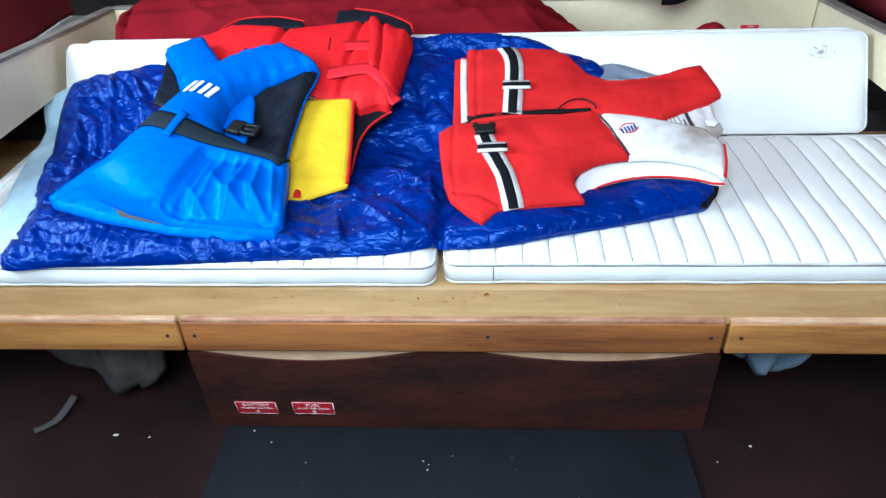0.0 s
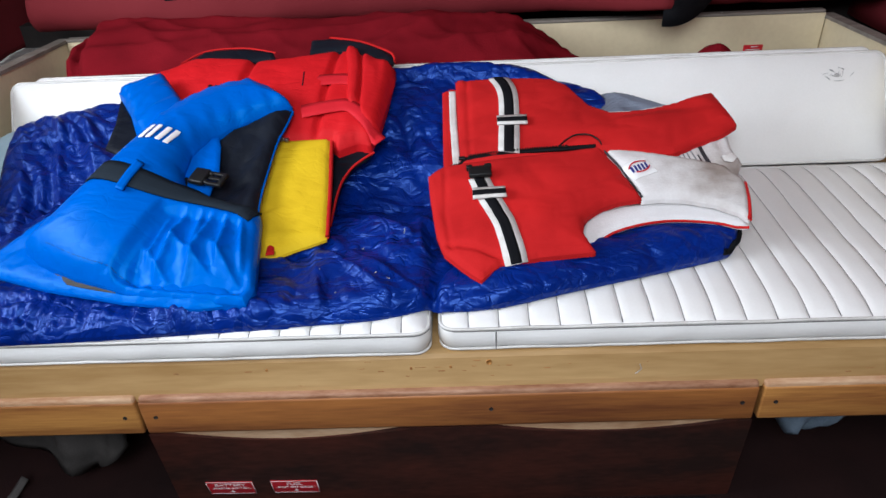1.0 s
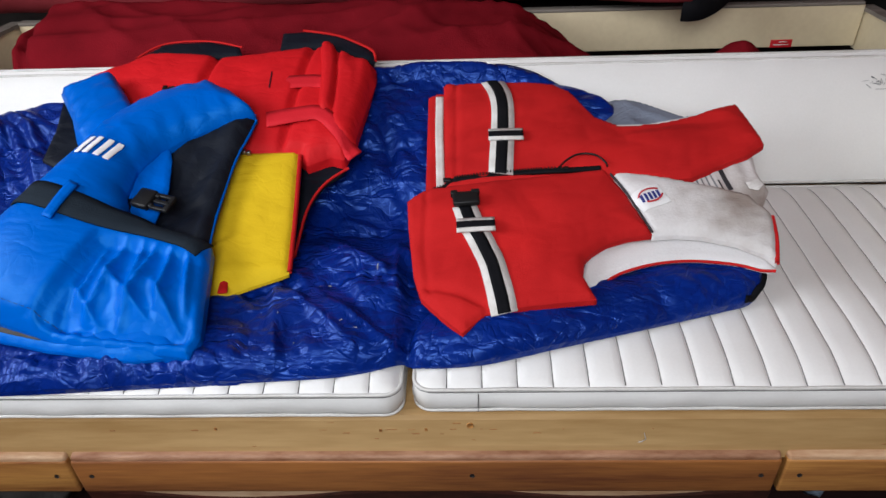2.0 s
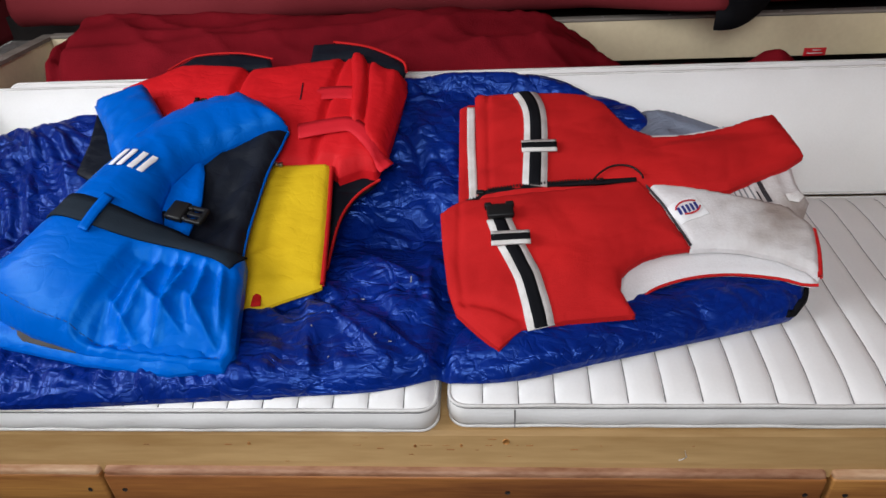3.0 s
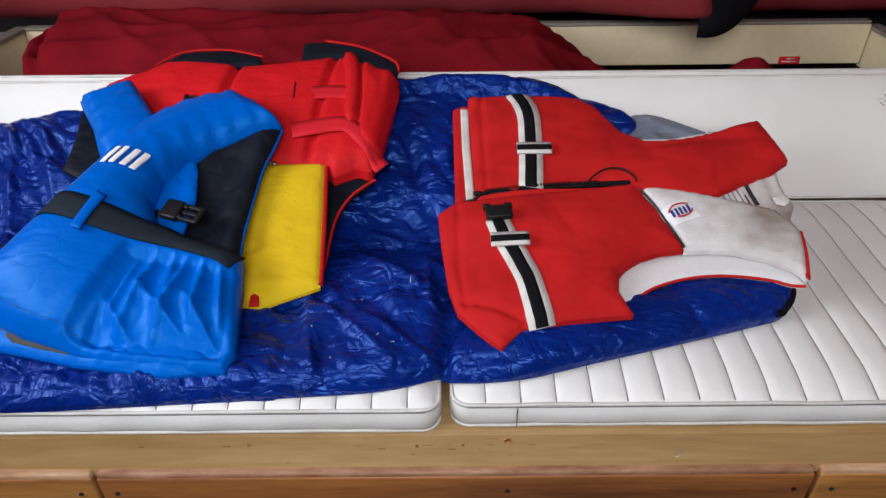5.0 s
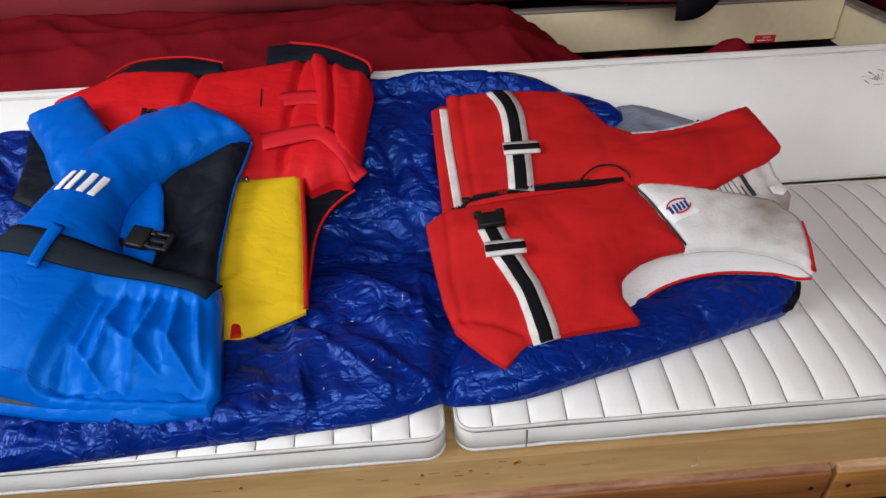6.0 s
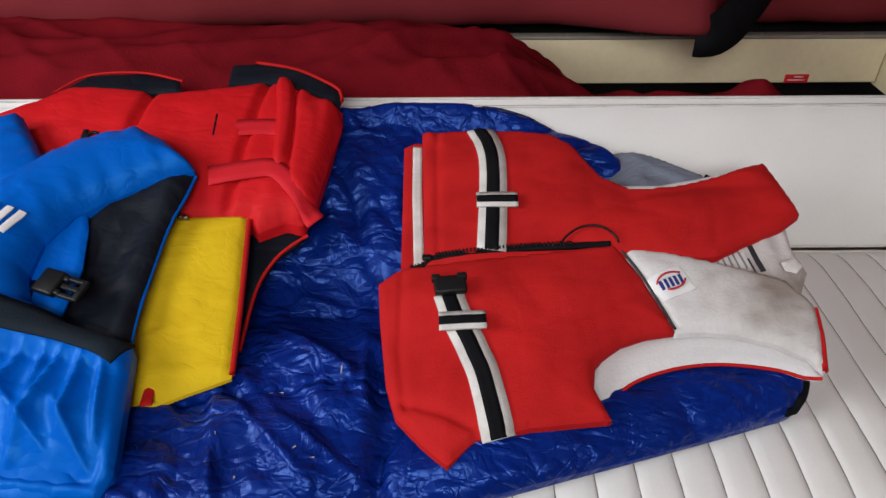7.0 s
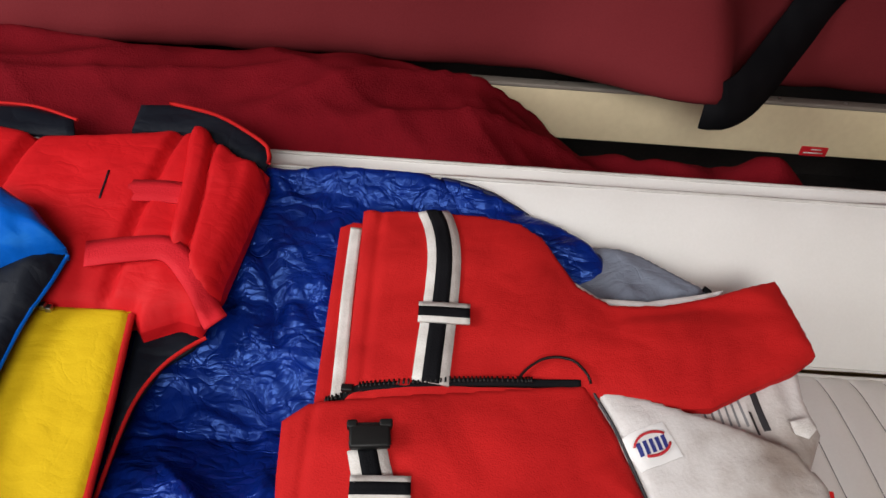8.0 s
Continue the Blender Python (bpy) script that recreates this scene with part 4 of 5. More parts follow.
    part("webbing", ribbon(((-0.255, 0.447), (-0.20, 0.457), (-0.168, 0.457), (-0.140, 0.435), (-0.110, 0.402)), 0.026, panel.flat, 0.007, 0.002), PINKRED, e, "red webbing")
    part("seam", ribbon(((-0.262, 0.552), (-0.2615, 0.535), (-0.261, 0.515)), 0.0022, panel.z, 0.001, 0.001), LINING, e)
    x, q = -0.425, 0.505
    part("pull_ring", tube([(x + 0.009 * math.cos(a), q + 0.012 * math.sin(a), panel.z(x, q) + 0.006 + 0.004 * math.sin(a)) for a in np.linspace(0, 6.0, 16)], 0.0025, 6), PLASTIC, e, "black pull ring")
    part("pull_tab", ribbon(((-0.44, 0.525), (-0.44, 0.50), (-0.436, 0.483)), 0.007, panel.z, 0.004, 0.002), PLASTIC, e)
    zp = [box(-0.296 + 0.008 * k, -0.290 + 0.008 * k, 0.397 - 0.003 * k, 0.404 - 0.003 * k, panel.z(-0.29, 0.405) + 0.0, panel.z(-0.29, 0.405) + 0.006, 0.001) for k in range(3)]
    part("zip_end", merge(*zp), METAL, e, "metal zip slider")


scarlet_vest()

# ---- bright blue life vest ----


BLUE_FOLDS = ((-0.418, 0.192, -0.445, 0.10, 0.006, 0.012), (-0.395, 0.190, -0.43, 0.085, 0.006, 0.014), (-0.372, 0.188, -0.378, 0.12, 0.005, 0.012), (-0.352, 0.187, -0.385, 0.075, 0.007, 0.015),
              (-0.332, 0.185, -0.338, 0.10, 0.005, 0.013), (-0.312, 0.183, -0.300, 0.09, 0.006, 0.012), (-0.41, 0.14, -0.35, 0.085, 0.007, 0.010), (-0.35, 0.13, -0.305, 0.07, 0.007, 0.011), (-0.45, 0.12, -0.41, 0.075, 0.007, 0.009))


def blue_wrinkle(x, y, d):
    w = 0.002 * fbm(x, y, 8, 41) + 0.05 * crumple(x, y, 0.05, 2.0, 0.9, 48)
    belt = float(np.interp(x, (-0.566, -0.489, -0.431, -0.368, -0.283), (0.247, 0.221, 0.212, 0.204, 0.179)))
    # foam slab on one side of a seam, loose gathered nylon on the other
    u = (x + 0.484) * 0.907 - (y - 0.078) * 0.42
    below = min(1.0, max(0.0, (0.185 - 0.12 * (x + 0.30) - y) / 0.02))
    loose = below * min(1.0, max(0.0, u / 0.015))
    w -= 0.010 * loose * min(1.0, d / 0.03)
    bend = 0.25 * noise.noise(Vector((x * 6, y * 6, 3.0)))
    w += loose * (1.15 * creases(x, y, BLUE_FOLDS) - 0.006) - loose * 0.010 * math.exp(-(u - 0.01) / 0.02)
    w += loose * (0.40 * crumple(x, y, 0.05, 2.4, 0.9 + bend, 45) - 0.005)
    w -= 0.010 * below * math.exp(-(u / 0.006) ** 2)
    if y > 0.30 and x > -0.50:
        # puckers across the shoulder band, strongest at its sewn edges
        s = min(1.0, (y - 0.30) / 0.06)
        w += s * (0.16 * crumple(x, y, 0.03, 2.6, 2.1 + bend, 46) + 0.0028 * math.exp(-d / 0.016) * math.sin(190 * (x * 0.85 + y * 0.5) + 5 * bend))
    near = math.exp(-((y - belt) / 0.017) ** 2)
    w = w * (1 - near) - 0.004 * near
    # the loose cloth thins out towards its hem
    w -= 0.015 * min(1.0, max(0.0, (0.115 - y) / 0.06)) * min(1.0, max(0.0, (u + 0.02) / 0.05)) * min(1.0, d / 0.02)
    # stitched hem
    w -= (0.003 + 0.0018 * math.sin(x * 260)) * math.exp(-((y - 0.0605 - 0.09 * max(0.0, -0.30 - x)) / 0.006) ** 2)
    return w


def blue_vest():
    e = thing("life_vest", (-0.45, 0.25, 0.5), "bright blue nylon foam life vest with dark belt", "life vest", "life vests")
    inner = Cloth(((-0.270, 0.440), (-0.276, 0.410), (-0.290, 0.358), (-0.300, 0.262), (-0.298, 0.18), (-0.44, 0.22), (-0.46, 0.33), (-0.43, 0.38), (-0.34, 0.42)), lambda x, y: blue_level(x, y) - 0.008 - hill(x, y, -0.37, 0.30, 0.05, 0.09, 0.022), 0.02, 0.006, 0.005, 0, 0.03,
                  lambda x, y, d: 0.009 * ridge(x, y, 1.2, 0.15, 0.05, 51) + 0.4 * crumple(x, y, 0.045, 2.2, 1.3, 52), 0.005)
    part("lining", inner.geo(), LINING, e, "black nylon back lining")
    part("lining_edge", edging(((-0.269, 0.440), (-0.275, 0.410), (-0.289, 0.358), (-0.299, 0.262), (-0.298, 0.205)), inner.flat, 0.0024, -0.001), HHBLUE, e)
    flap = Cloth(((-0.445, 0.30), (-0.432, 0.355), (-0.398, 0.392), (-0.384, 0.355), (-0.376, 0.300), (-0.385, 0.225), (-0.44, 0.225)), lambda x, y: blue_level(x, y) - 0.003, 0.008, 0.006, 0.004, wrinkle=lambda x, y, d: 0.2 * crumple(x, y, 0.03, 2.5, 1.4, 59), step=0.005)
    part("inner_flap", flap.geo(), HHBLUE, e, "blue nylon inner flap")
    leftlin = Cloth(((-0.604, 0.492), (-0.567, 0.45), (-0.535, 0.39), (-0.562, 0.352), (-0.598, 0.372), (-0.596, 0.43)), lambda x, y: blue_level(x, y) - 0.014, 0.012, 0.006, 0.004, step=0.006)
    part("armhole_lining", leftlin.geo(), LINING, e, "dark lining at the armhole")
    shoulder = Cloth(((-0.605, 0.494), (-0.565, 0.514), (-0.525, 0.531), (-0.5, 0.497), (-0.46, 0.442), (-0.465, 0.40), (-0.523, 0.365), (-0.545, 0.392), (-0.568, 0.44)), lambda x, y: blue_level(x, y) + 0.006, 0.034, 0.014, 0.012, 0.014, 0.03,
                     lambda x, y, d: 0.004 * ridge(x, y, 0.8, 0.1, 0.03, 54) + 0.15 * crumple(x, y, 0.035, 2.2, 0.9, 55), 0.005)
    part("shoulder_panel", shoulder.geo(), HHBLUE, e)
    body = Cloth(((-0.648, 0.148), (-0.606, 0.196), (-0.566, 0.242), (-0.540, 0.290), (-0.518, 0.345), (-0.500, 0.400), (-0.470, 0.442), (-0.435, 0.468), (-0.40, 0.485), (-0.352, 0.499), (-0.31, 0.477), (-0.268, 0.440), (-0.285, 0.432), (-0.318, 0.418), (-0.362, 0.396),
                  (-0.402, 0.366), (-0.427, 0.325), (-0.431, 0.282), (-0.418, 0.248), (-0.36, 0.222), (-0.289, 0.199), (-0.285, 0.147), (-0.278, 0.07), (-0.288, 0.044), (-0.340, 0.049), (-0.420, 0.056), (-0.484, 0.066), (-0.552, 0.085), (-0.621, 0.117), (-0.647, 0.138)),
                 lambda x, y: blue_level(x, y) + 0.006 + hill(x, y, -0.54, 0.24, 0.10, 0.17, 0.030), 0.046, 0.012, 0.010, 0.028, 0.020, blue_wrinkle, 0.0034)
    b = part("front_panel", body.geo(), HHBLUE, e)
    under = Cloth(((-0.622, 0.235), (-0.670, 0.19), (-0.716, 0.131), (-0.70, 0.112), (-0.603, 0.083), (-0.48, 0.058), (-0.36, 0.042), (-0.30, 0.05), (-0.33, 0.09), (-0.58, 0.16)), lambda x, y: blue_level(x, y) - 0.004, 0.014, 0.008, 0.006, 0, 0.03,
                  lambda x, y, d: 0.004 * ridge(x, y, 0.5, 0.12, 0.03, 57) + 0.2 * crumple(x, y, 0.03, 2.0, 0.4, 58), 0.005)
    part("back_hem", under.geo(), HHBLUE, e)
    slit = Cloth(((-0.61, 0.118), (-0.565, 0.083), (-0.525, 0.0735), (-0.487, 0.066), (-0.475, 0.078), (-0.55, 0.1)), lambda x, y: blue_level(x, y) + 0.0015, 0.004, 0.003, 0.002, step=0.006)
    part("hem_lining", slit.geo(), GREYCLOTH, e, "grey mesh lining at the hem")
    # hem stitching
    dash = []
    hem = curve_through(((-0.60, 0.124), (-0.545, 0.098), (-0.484, 0.082), (-0.42, 0.072), (-0.35, 0.065), (-0.295, 0.061)), 0.003)
    for i in range(0, len(hem) - 2, 3):
        p, q = hem[i], hem[i + 2]
        dash.append(tube([(p[0], p[1], body.z(p[0], p[1]) + 0.0006), (q[0], q[1], body.z(q[0], q[1]) + 0.0004)], 0.0005, 4))
    part("hem_stitching", merge(*dash), BAGEDGE, b, "dark blue hem stitching")
    # belt, loop and buckle
    belt = part("belt", ribbon(((-0.568, 0.250), (-0.543, 0.236), (-0.489, 0.221), (-0.431, 0.212), (-0.368, 0.204), (-0.318, 0.191), (-0.293, 0.183)), 0.038, body.flat, 0.004, 0.003), NAVY, e, "dark navy webbing belt")
    part("belt", ribbon(((-0.665, 0.258), (-0.64, 0.272), (-0.608, 0.279), (-0.565, 0.275)), 0.03, lambda x, y: BAGC.flat(x, y) + 0.022 + 0.5 * max(0, x + 0.66), 0.004, 0.003), NAVY, e, "dark navy webbing belt")
    part("belt_loop", ribbon(((-0.480, 0.248), (-0.4885, 0.222), (-0.498, 0.190)), 0.013, body.flat, 0.0075, 0.003), HHBLUE, e)
    bz = blue_level(-0.385, 0.27)
    m = Matrix.Translation((-0.395, 0.266, bz + 0.010)) @ Matrix.Rotation(radians(-22), 4, "Z") @ Matrix.Rotation(radians(18), 4, "X")
    buckle = part("buckle", merge(box(-0.018, 0.012, -0.016, 0.016, -0.004, 0.006, 0.003, m), box(0.012, 0.02, -0.013, -0.006, -0.003, 0.005, 0.002, m), box(0.012, 0.02, 0.006, 0.013, -0.003, 0.005, 0.002, m)), PLASTIC, e, "black plastic side-release buckle")
    part("buckle_prong", merge(box(0.016, 0.042, -0.014, -0.008, -0.003, 0.004, 0.002, m), box(0.016, 0.042, 0.008, 0.014, -0.003, 0.004, 0.002, m), box(0.016, 0.044, -0.003, 0.003, -0.003, 0.004, 0.001, m), box(0.038, 0.046, -0.014, 0.014, -0.003, 0.004, 0.002, m)), PLASTIC, buckle)
    # emblem of plain slanted white bars
    cx, cy = -0.470, 0.3225
    ax, ay = Vector((0.998, -0.06)), Vector((0.38, 0.92))
    for k, o in enumerate((-0.021, -0.0085, 0.0065, 0.019)):
        q = [Vector((cx, cy)) + ax * (o + du) + ay * dv for du, dv in ((-0.0036, -0.018), (0.0036, -0.018), (0.0036, 0.018), (-0.0036, 0.018))]
        part("emblem_bar", laid([tuple(v) for v in q], body.z, 0.005, 0.004, 0.003), LOGO, b, "white printed emblem bar")


blue_vest()

# ---- red and white life vest ----


def red_wrinkle(x, y, d):
    w = 0.008 * fbm(x, y, 6, 61) + 0.22 * crumple(x, y, 0.09, 2.2, 0.3, 62) + 0.10 * crumple(x, y, 0.03, 2.0, 1.2, 63) - 0.004
    # sewn valleys beside the hems
    w -= 0.004 * math.exp(-((x - (0.052 if y > 0.325 else 0.008 + 0.12 * max(0.0, 0.2 - y))) / 0.004) ** 2)
    # folds at the pointed corner and below the armhole
    w -= 0.006 * math.exp(-((y - 0.135 + 0.35 * (x - 0.03)) / 0.006) ** 2) * (1 if x < 0.10 else 0)
    w += 0.15 * crumple(x, y, 0.02, 2.5, 1.4, 66) * math.exp(-((x - 0.21) / 0.04) ** 2 - ((y - 0.13) / 0.03) ** 2)
    return w


def red_vest():
    e = thing("life_vest", (0.25, 0.3, 0.52), "red life vest with grubby white yoke and striped webbing", "life vest", "life vests")
    # back layer seen through the neck and the armhole
    backl = Cloth(((0.30, 0.36), (0.395, 0.345), (0.47, 0.385), (0.515, 0.395), (0.512, 0.36), (0.52, 0.325), (0.50, 0.29), (0.44, 0.27), (0.33, 0.3)), lambda x, y: red_level(x, y) - 0.016, 0.014, 0.008, 0.006, 0, 0.03,
                  lambda x, y, d: 0.004 * ridge(x, y, 1.9, 0.1, 0.03, 65), 0.005)
    bl = part("back_lining", backl.geo(), DIRTYCLOTH, e, "stained white inner lining with printed label")
    # maker's label: unreadable lines and dark bars
    o, ax, ay = Vector((0.455, 0.352)), Vector((-0.96, -0.2)).normalized(), Vector((0.2, -0.96)).normalized()

    def bar(u0, u1, v0, v1, mat):
        q = [o + ax * a + ay * b for a, b in ((u0, v0), (u0, v1), (u1, v1), (u1, v0))]
        part("label_bar", laid([tuple(v) for v in q], backl.z, 0.001, 0.0006, 0.004), mat, bl)
    bar(-0.006, 0.002, -0.012, 0.030, PRINT)
    bar(0.008, 0.0115, 0.010, 0.034, PRINT)
    for k in range(6):
        bar(0.016 + k * 0.008, 0.0185 + k * 0.008, -0.004, 0.024 - 0.002 * k, PRINTGREY)
    bar(0.012, 0.022, -0.016, -0.008, PRINT)
    arm = Cloth(((0.225, 0.15), (0.226, 0.185), (0.255, 0.225), (0.32, 0.24), (0.40, 0.242), (0.475, 0.22), (0.490, 0.186), (0.47, 0.186), (0.44, 0.196), (0.38, 0.203), (0.325, 0.198), (0.275, 0.182), (0.249, 0.165), (0.24, 0.135)), lambda x, y: red_level(x, y) - 0.018, 0.012, 0.006, 0.004, step=0.005, smooth=True)
    al = part("armhole_lining", arm.geo(), WHITECLOTH, e, "white lining inside the armhole")
    part("red_piping", edging(((0.490, 0.184), (0.47, 0.185), (0.44, 0.195), (0.38, 0.202), (0.325, 0.197), (0.275, 0.181), (0.249, 0.160), (0.24, 0.14)), lambda x, y: red_level(x, y) - 0.022, 0.0022), RED, al)
    neck = Cloth(((0.278, 0.480), (0.305, 0.461), (0.36, 0.461), (0.42, 0.474), (0.45, 0.482), (0.42, 0.455), (0.36, 0.435), (0.29, 0.44)), lambda x, y: red_level(x, y) - 0.010, 0.008, 0.004, 0.003, step=0.005)
    part("neck_lining", neck.geo(), DIRTYCLOTH, e, "stained white neck lining")
    # folded hem layers at the left of the upper half
    fold = Cloth(((0.004, 0.536), (0.02, 0.545), (0.045, 0.54), (0.05, 0.32), (0.022, 0.315), (0.005, 0.322)), lambda x, y: red_level(x, y) - 0.010, 0.03, 0.006, 0.005, step=0.005)
    part("inner_fold", fold.geo(), RED, e)
    part("white_tape", ribbon(((0.0235, 0.53), (0.024, 0.45), (0.0255, 0.40), (0.028, 0.325)), 0.013, fold.z, 0.003, 0.002), WHITEWEB, e, "white woven tape")
    upper = Cloth(((0.03, 0.552), (0.113, 0.556), (0.17, 0.555), (0.217, 0.547), (0.243, 0.528), (0.258, 0.502), (0.28, 0.466), (0.313, 0.447), (0.366, 0.449), (0.432, 0.466), (0.51, 0.492), (0.521, 0.445), (0.53, 0.400), (0.501, 0.38), (0.45, 0.358), (0.405, 0.336), (0.33, 0.33),
                   (0.214, 0.33), (0.12, 0.32), (0.035, 0.312), (0.033, 0.42)), red_level, 0.026, 0.006, 0.005, 0.014, 0.03, red_wrinkle, 0.0045)
    up_ = part("upper_panel", upper.geo(), RED, e)
    lower = Cloth(((-0.021, 0.296), (0.002, 0.314), (0.022, 0.318), (0.12, 0.330), (0.214, 0.343), (0.277, 0.349), (0.301, 0.305), (0.319, 0.253), (0.327, 0.228), (0.293, 0.223), (0.262, 0.213), (0.24, 0.198), (0.228, 0.185), (0.223, 0.159), (0.237, 0.124), (0.211, 0.122),
                   (0.152, 0.117), (0.09, 0.104), (0.06, 0.078), (0.031, 0.102), (0.005, 0.129), (-0.007, 0.168), (-0.017, 0.245)), lambda x, y: red_level(x, y) + 0.003, 0.024, 0.006, 0.005, 0.015, 0.03, red_wrinkle, 0.0045)
    lo = part("lower_panel", lower.geo(), RED, e)
    yoke = Cloth(((0.277, 0.350), (0.338, 0.34), (0.407, 0.322), (0.478, 0.297), (0.497, 0.268), (0.503, 0.259), (0.496, 0.217), (0.486, 0.179), (0.475, 0.196), (0.44, 0.214), (0.396, 0.226), (0.36, 0.230), (0.327, 0.228), (0.319, 0.253), (0.301, 0.305)), lambda x, y: red_level(x, y) + 0.002, 0.02, 0.008, 0.007, 0.006, 0.03,
                 lambda x, y, d: 0.005 * fbm(x, y, 12, 71) + 0.004 * ridge(x, y, 0.2, 0.12, 0.03, 72) * min(1, max(0, (x - 0.34) / 0.08)), 0.005)
    yk = part("yoke", yoke.geo(), DIRTYCLOTH, e, "white polyester yoke, stained brown at the shoulder")
    part("seam_piping", edging(((0.277, 0.350), (0.301, 0.305), (0.319, 0.253), (0.327, 0.228)), lower.z, 0.0018, 0.004), PRINT, yk)
    part("red_piping", edging(((0.503, 0.260), (0.497, 0.217), (0.487, 0.180)), yoke.z, 0.0034), RED, yk)
    part("shoulder_tag", Cloth(((0.484, 0.328), (0.502, 0.332), (0.508, 0.32), (0.498, 0.311), (0.486, 0.316)), lambda x, y: red_level(x, y) - 0.004 + 0.1 * (x - 0.49), 0.004, 0.003, 0.002, step=0.004).geo(), WHITEWEB, e, "small frayed white tag")
    # sewn patch with a plain emblem
    pq = ((0.303, 0.293), (0.346, 0.309), (0.362, 0.278), (0.321, 0.263))
    pt = part("patch", laid(pq, yoke.z, 0.0022, 0.002, 0.004), LOGO, yk, "white sewn patch with red and blue emblem")
    c, a, b = Vector((0.333, 0.286)), Vector((0.94, 0.34)), Vector((-0.42, 0.9))
    for u in (-0.014, -0.0075, -0.001, 0.0055, 0.012):
        q = [c + a * (u + du) - b * 0.001 + b * dv for du, dv in ((-0.002, -0.006), (0.002, -0.006), (0.003, 0.006), (-0.001, 0.006))]
        part("emblem_mark", laid([tuple(v) for v in q], yoke.z, 0.0042, 0.0006, 0.003), BLUEPRINT, pt)
    for sgn, a0, a1 in ((1, 0.25, 2.6), (-1, 0.3, 2.2)):
        arc = [tuple(c + a * (0.018 * math.cos(w) * -sgn) + b * (0.0105 * math.sin(w) * sgn)) for w in np.linspace(a0, a1, 9)]
        part("emblem_arc", ribbon(arc, 0.0022, yoke.z, 0.0046, 0.0006, 0.003), REDPRINT, pt, "thin red printed arc")

    def striped(path, width, z, lift):
        w = part("webbing", ribbon(path, width, z, lift, 0.002), WHITEWEB, e, "black and white striped webbing")
        part("stripe", ribbon(path, width * 0.48, z, lift + 0.0008, 0.001), BLACKWEB, w, "black stripe")
        return w
    striped(((0.112, 0.553), (0.121, 0.525), (0.127, 0.48), (0.126, 0.43), (0.119, 0.335)), 0.037, upper.z, 0.003)
    striped(((0.064, 0.262), (0.073, 0.234), (0.088, 0.200), (0.101, 0.163), (0.115, 0.104)), 0.036, lower.z, 0.003)

    def keeper(c, ang, z):
        d = Vector((math.cos(ang), math.sin(ang)))
        pts = [tuple(Vector(c) + d * s) for s in (-0.027, -0.014, 0, 0.014, 0.027)]
        k = part("keeper", ribbon(pts, 0.022, z, 0.007, 0.003), WHITEWEB, e, "striped webbing keeper")
        part("stripe", ribbon(pts[0:1] + pts[1:4] + pts[4:], 0.0105, z, 0.0078, 0.001), BLACKWEB, k)
    keeper((0.1295, 0.405), 0.0, upper.flat)
    keeper((0.0795, 0.225), 0.03, lower.flat)
    m = Matrix.Translation((0.066, 0.270, lower.flat(0.068, 0.27) + 0.010)) @ Matrix.Rotation(radians(6), 4, "Z") @ Matrix.Rotation(radians(14), 4, "X")
    part("buckle", merge(box(-0.019, 0.019, -0.013, 0.009, -0.004, 0.005, 0.003, m), box(-0.021, -0.011, 0.006, 0.014, -0.004, 0.005, 0.002, m), box(0.009, 0.021, 0.006, 0.014, -0.004, 0.005, 0.002, m), box(-0.012, 0.012, 0.004, 0.0115, -0.003, 0.003, 0.001, m)), PLASTIC, e, "black plastic buckle half")
    # zip and cord
    zipp = ((0.018, 0.318), (0.05, 0.327), (0.12, 0.336), (0.18, 0.341), (0.22, 0.343), (0.270, 0.345))
    zt = part("zip_tape", ribbon(zipp, 0.0055, upper.flat, 0.0025, 0.004), BLACKWEB, e, "black zip")
    teeth = []
    for p in curve_through(zipp[:5], 0.0042):
        z = upper.flat(p[0], p[1] + 0.004) + 0.002
        teeth.append(box(p[0] - 0.001, p[0] + 0.001, p[1] - 0.002, p[1] + 0.0042, z, z + 0.0016, 0))
    part("zip_teeth", merge(*teeth), PLASTIC, zt)
    part("zip_slider", box(0.032, 0.044, 0.322, 0.330, upper.flat(0.04, 0.33) + 0.001, upper.flat(0.04, 0.33) + 0.006, 0.002), PLASTIC, zt)
    part("pull_cord", tube([(q[0], q[1], upper.z(q[0], q[1]) + 0.006) for q in curve_through(((0.205, 0.344), (0.217, 0.357), (0.237, 0.366), (0.262, 0.364), (0.276, 0.350), (0.279, 0.342)), 0.004)], 0.0015, 6), PLASTIC, e, "thin black cord loop")


red_vest()

# ---- small things under the bench and on the floor ----
def hanging(name, x0, x1, y, low, mat, label, category):
    """Cloth that hangs down out of the locker behind the lip."""
    v, f = [], []
    n, k = 24, 14
    for i in range(n + 1):
        a = i / n
        for j in range(k + 1):
            b = j / k
            v.append((x0 + (x1 - x0) * a + 0.012 * math.sin(8 * b + 3 * a), y + 0.03 * b + 0.014 * math.sin(16 * a + 3 * b) + 0.02 * fbm(a, b, 3, x0), 0.383 + (low(a) - 0.383) * b))
    for i in range(n):
        f += [(i * (k + 1) + j, (i + 1) * (k + 1) + j, (i + 1) * (k + 1) + j + 1, i * (k + 1) + j + 1) for j in range(k)]
    ob = whole(name, (v, f), mat, label, category)
    mod = ob.modifiers.new("thickness", "SOLIDIFY")
    mod.thickness = 0.006


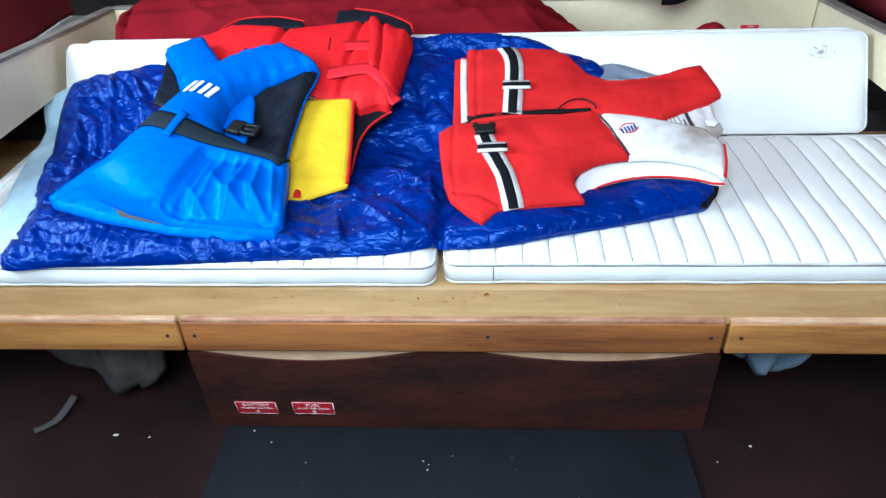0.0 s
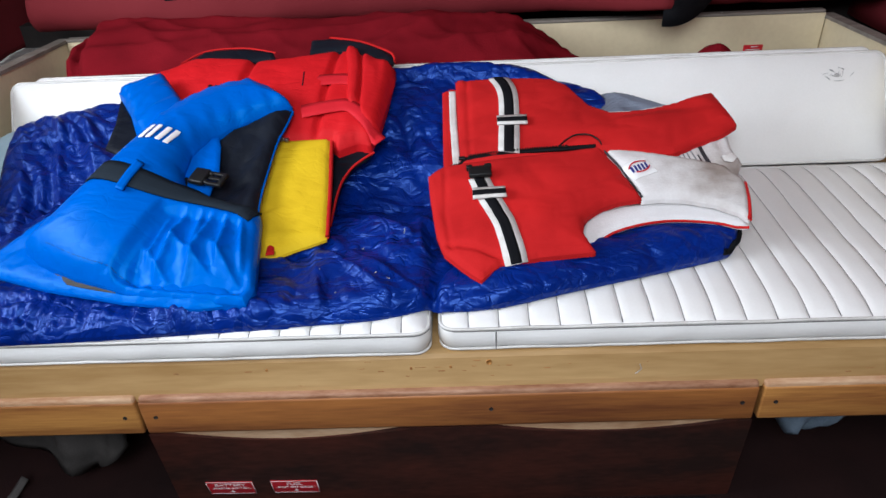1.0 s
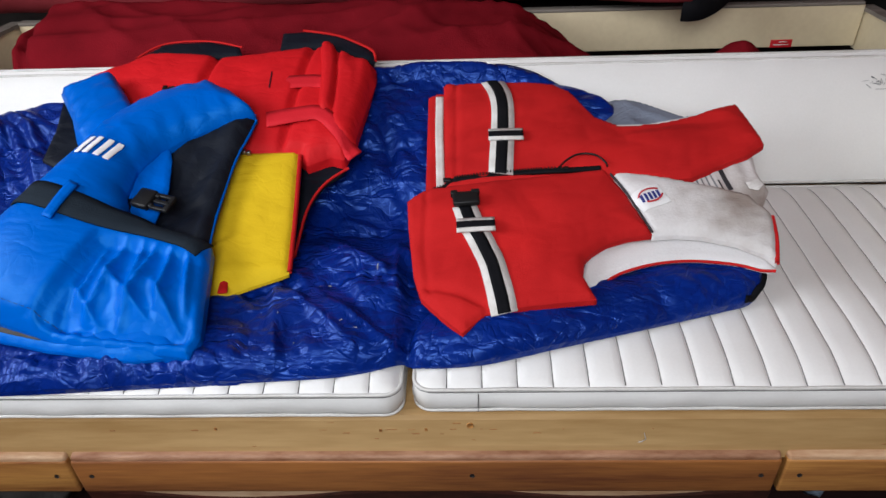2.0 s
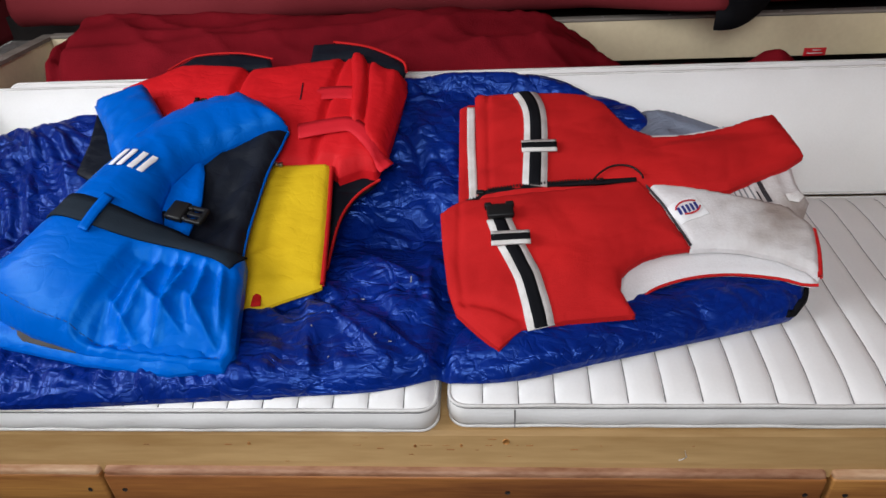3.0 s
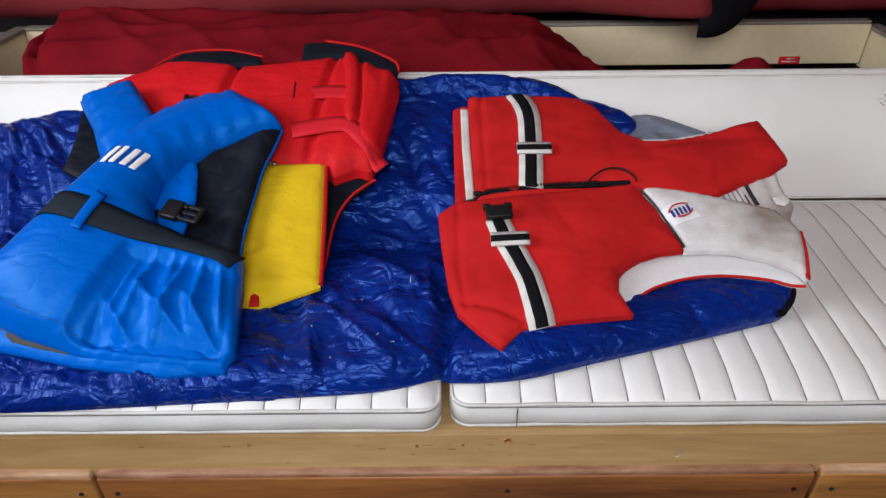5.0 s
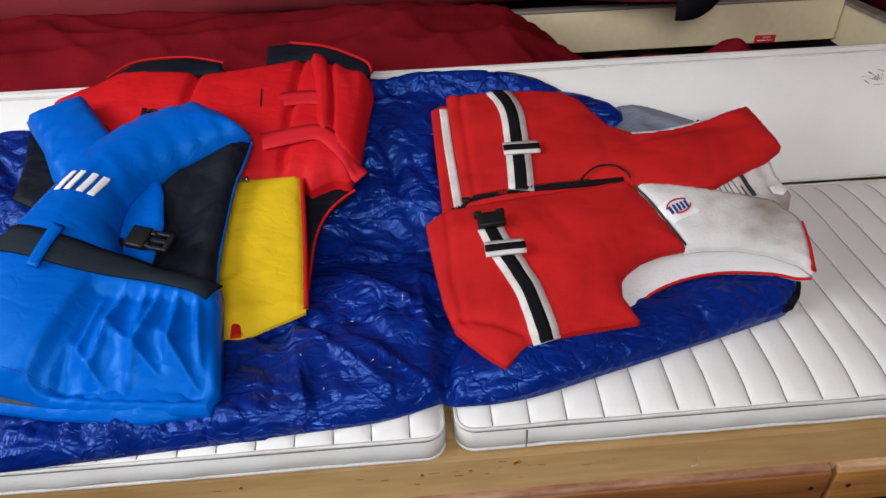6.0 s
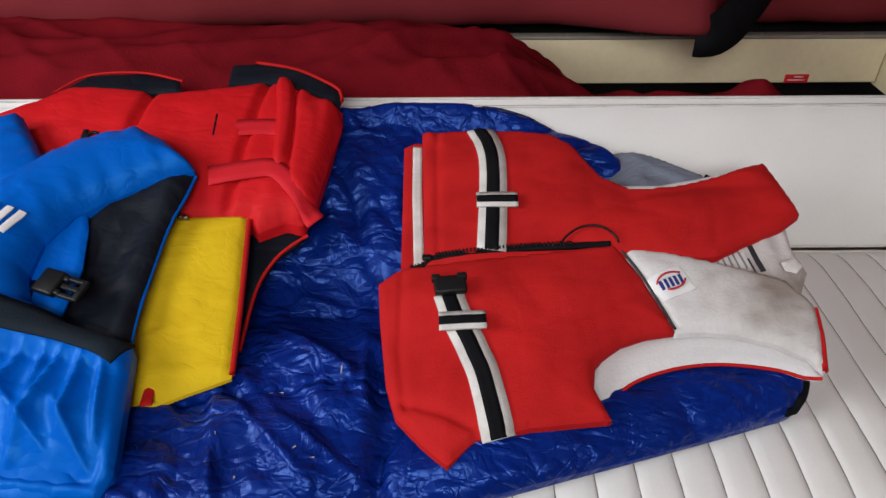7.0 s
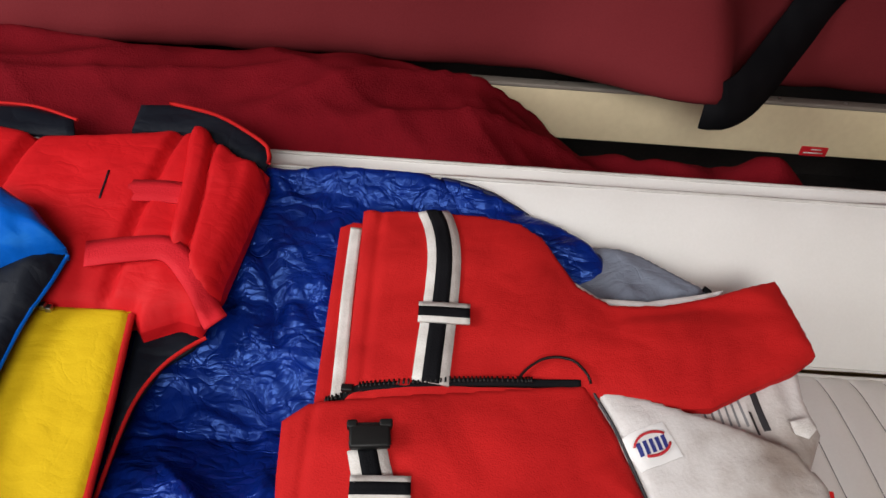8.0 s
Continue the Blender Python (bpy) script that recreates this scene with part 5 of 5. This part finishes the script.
hanging("cloth_bag", -0.85, -0.59, 0.09, lambda a: 0.15 - 0.12 * math.sin(math.pi * min(1, a * 0.78)) ** 1.5 + 0.03 * a, GREYCLOTH, "limp grey cloth bag hanging out under the berth", "bag")
hanging("hanging_rag", 0.53, 0.665, 0.075, lambda a: 0.19 - 0.075 * max(0, 1 - abs(a - 0.7) / 0.6), DULLBLUE, "dull blue rag hanging from under the berth", "cloth")
whole("bag_strap", ribbon(((-0.83, 0.12), (-0.845, 0.085), (-0.865, 0.06), (-0.888, 0.042)), 0.016, lambda x, y: 0.004 + 0.5 * max(0, y - 0.07), 0.003, 0.003), GREYCLOTH, "pale frayed strap end on the floor", "strap")
random.seed(11)
spots = [(-0.711, 0.039, 0.007), (-0.636, 0.034, 0.004), (0.596, 0.03, 0.005), (0.52, -0.01, 0.003)] + [(random.uniform(-0.45, 0.42), random.uniform(-0.12, 0.05), random.uniform(0.001, 0.003)) for _ in range(12)]
for x, y, r in spots:
    z = 0.0095 if -0.474 < x < 0.468 else 0.0005
    bits = [(x + r * random.uniform(0.5, 1.1) * math.cos(a), y + 0.7 * r * random.uniform(0.5, 1.1) * math.sin(a), z) for a in np.linspace(0, 5.4, 7)]
    n = len(bits)
    tip = [(x, y, z + 0.5 * r)]
    whole("crumb", (bits + tip, [(k, (k + 1) % n, n) for k in range(n)] + [tuple(range(n))[::-1]]), CRUMB, "pale crumb of debris on the floor", "debris", group="crumbs on the floor", smooth=False)
# loose threads
whole("thread", tube([(0.29, 0.004, 0.395), (0.292, 0.0, 0.388), (0.288, 0.002, 0.38), (0.286, 0.006, 0.374)], 0.0006, 4), WHITEWEB, "loose pale thread on the fascia", "thread")

random.seed(21)
for x, y, a, n in ((-0.135, 0.185, 0.1, 0.016), (-0.10, 0.10, 0.8, 0.004), (-0.16, 0.075, 1.4, 0.003), (-0.19, 0.125, 2.0, 0.003), (-0.08, 0.09, 0.3, 0.004), (-0.06, 0.2, 1.5, 0.008)):
    p, q = (x - n / 2 * math.cos(a), y - n / 2 * math.sin(a)), (x + n / 2 * math.cos(a), y + n / 2 * math.sin(a))
    whole("lint", tube([(p[0], p[1], BAGC.z(*p) + 0.001), (q[0], q[1], BAGC.z(*q) + 0.001)], 0.0007, 5), CRUMB, "tiny pale bit of straw on the sleeping bag", "lint", group="lint on the bag")
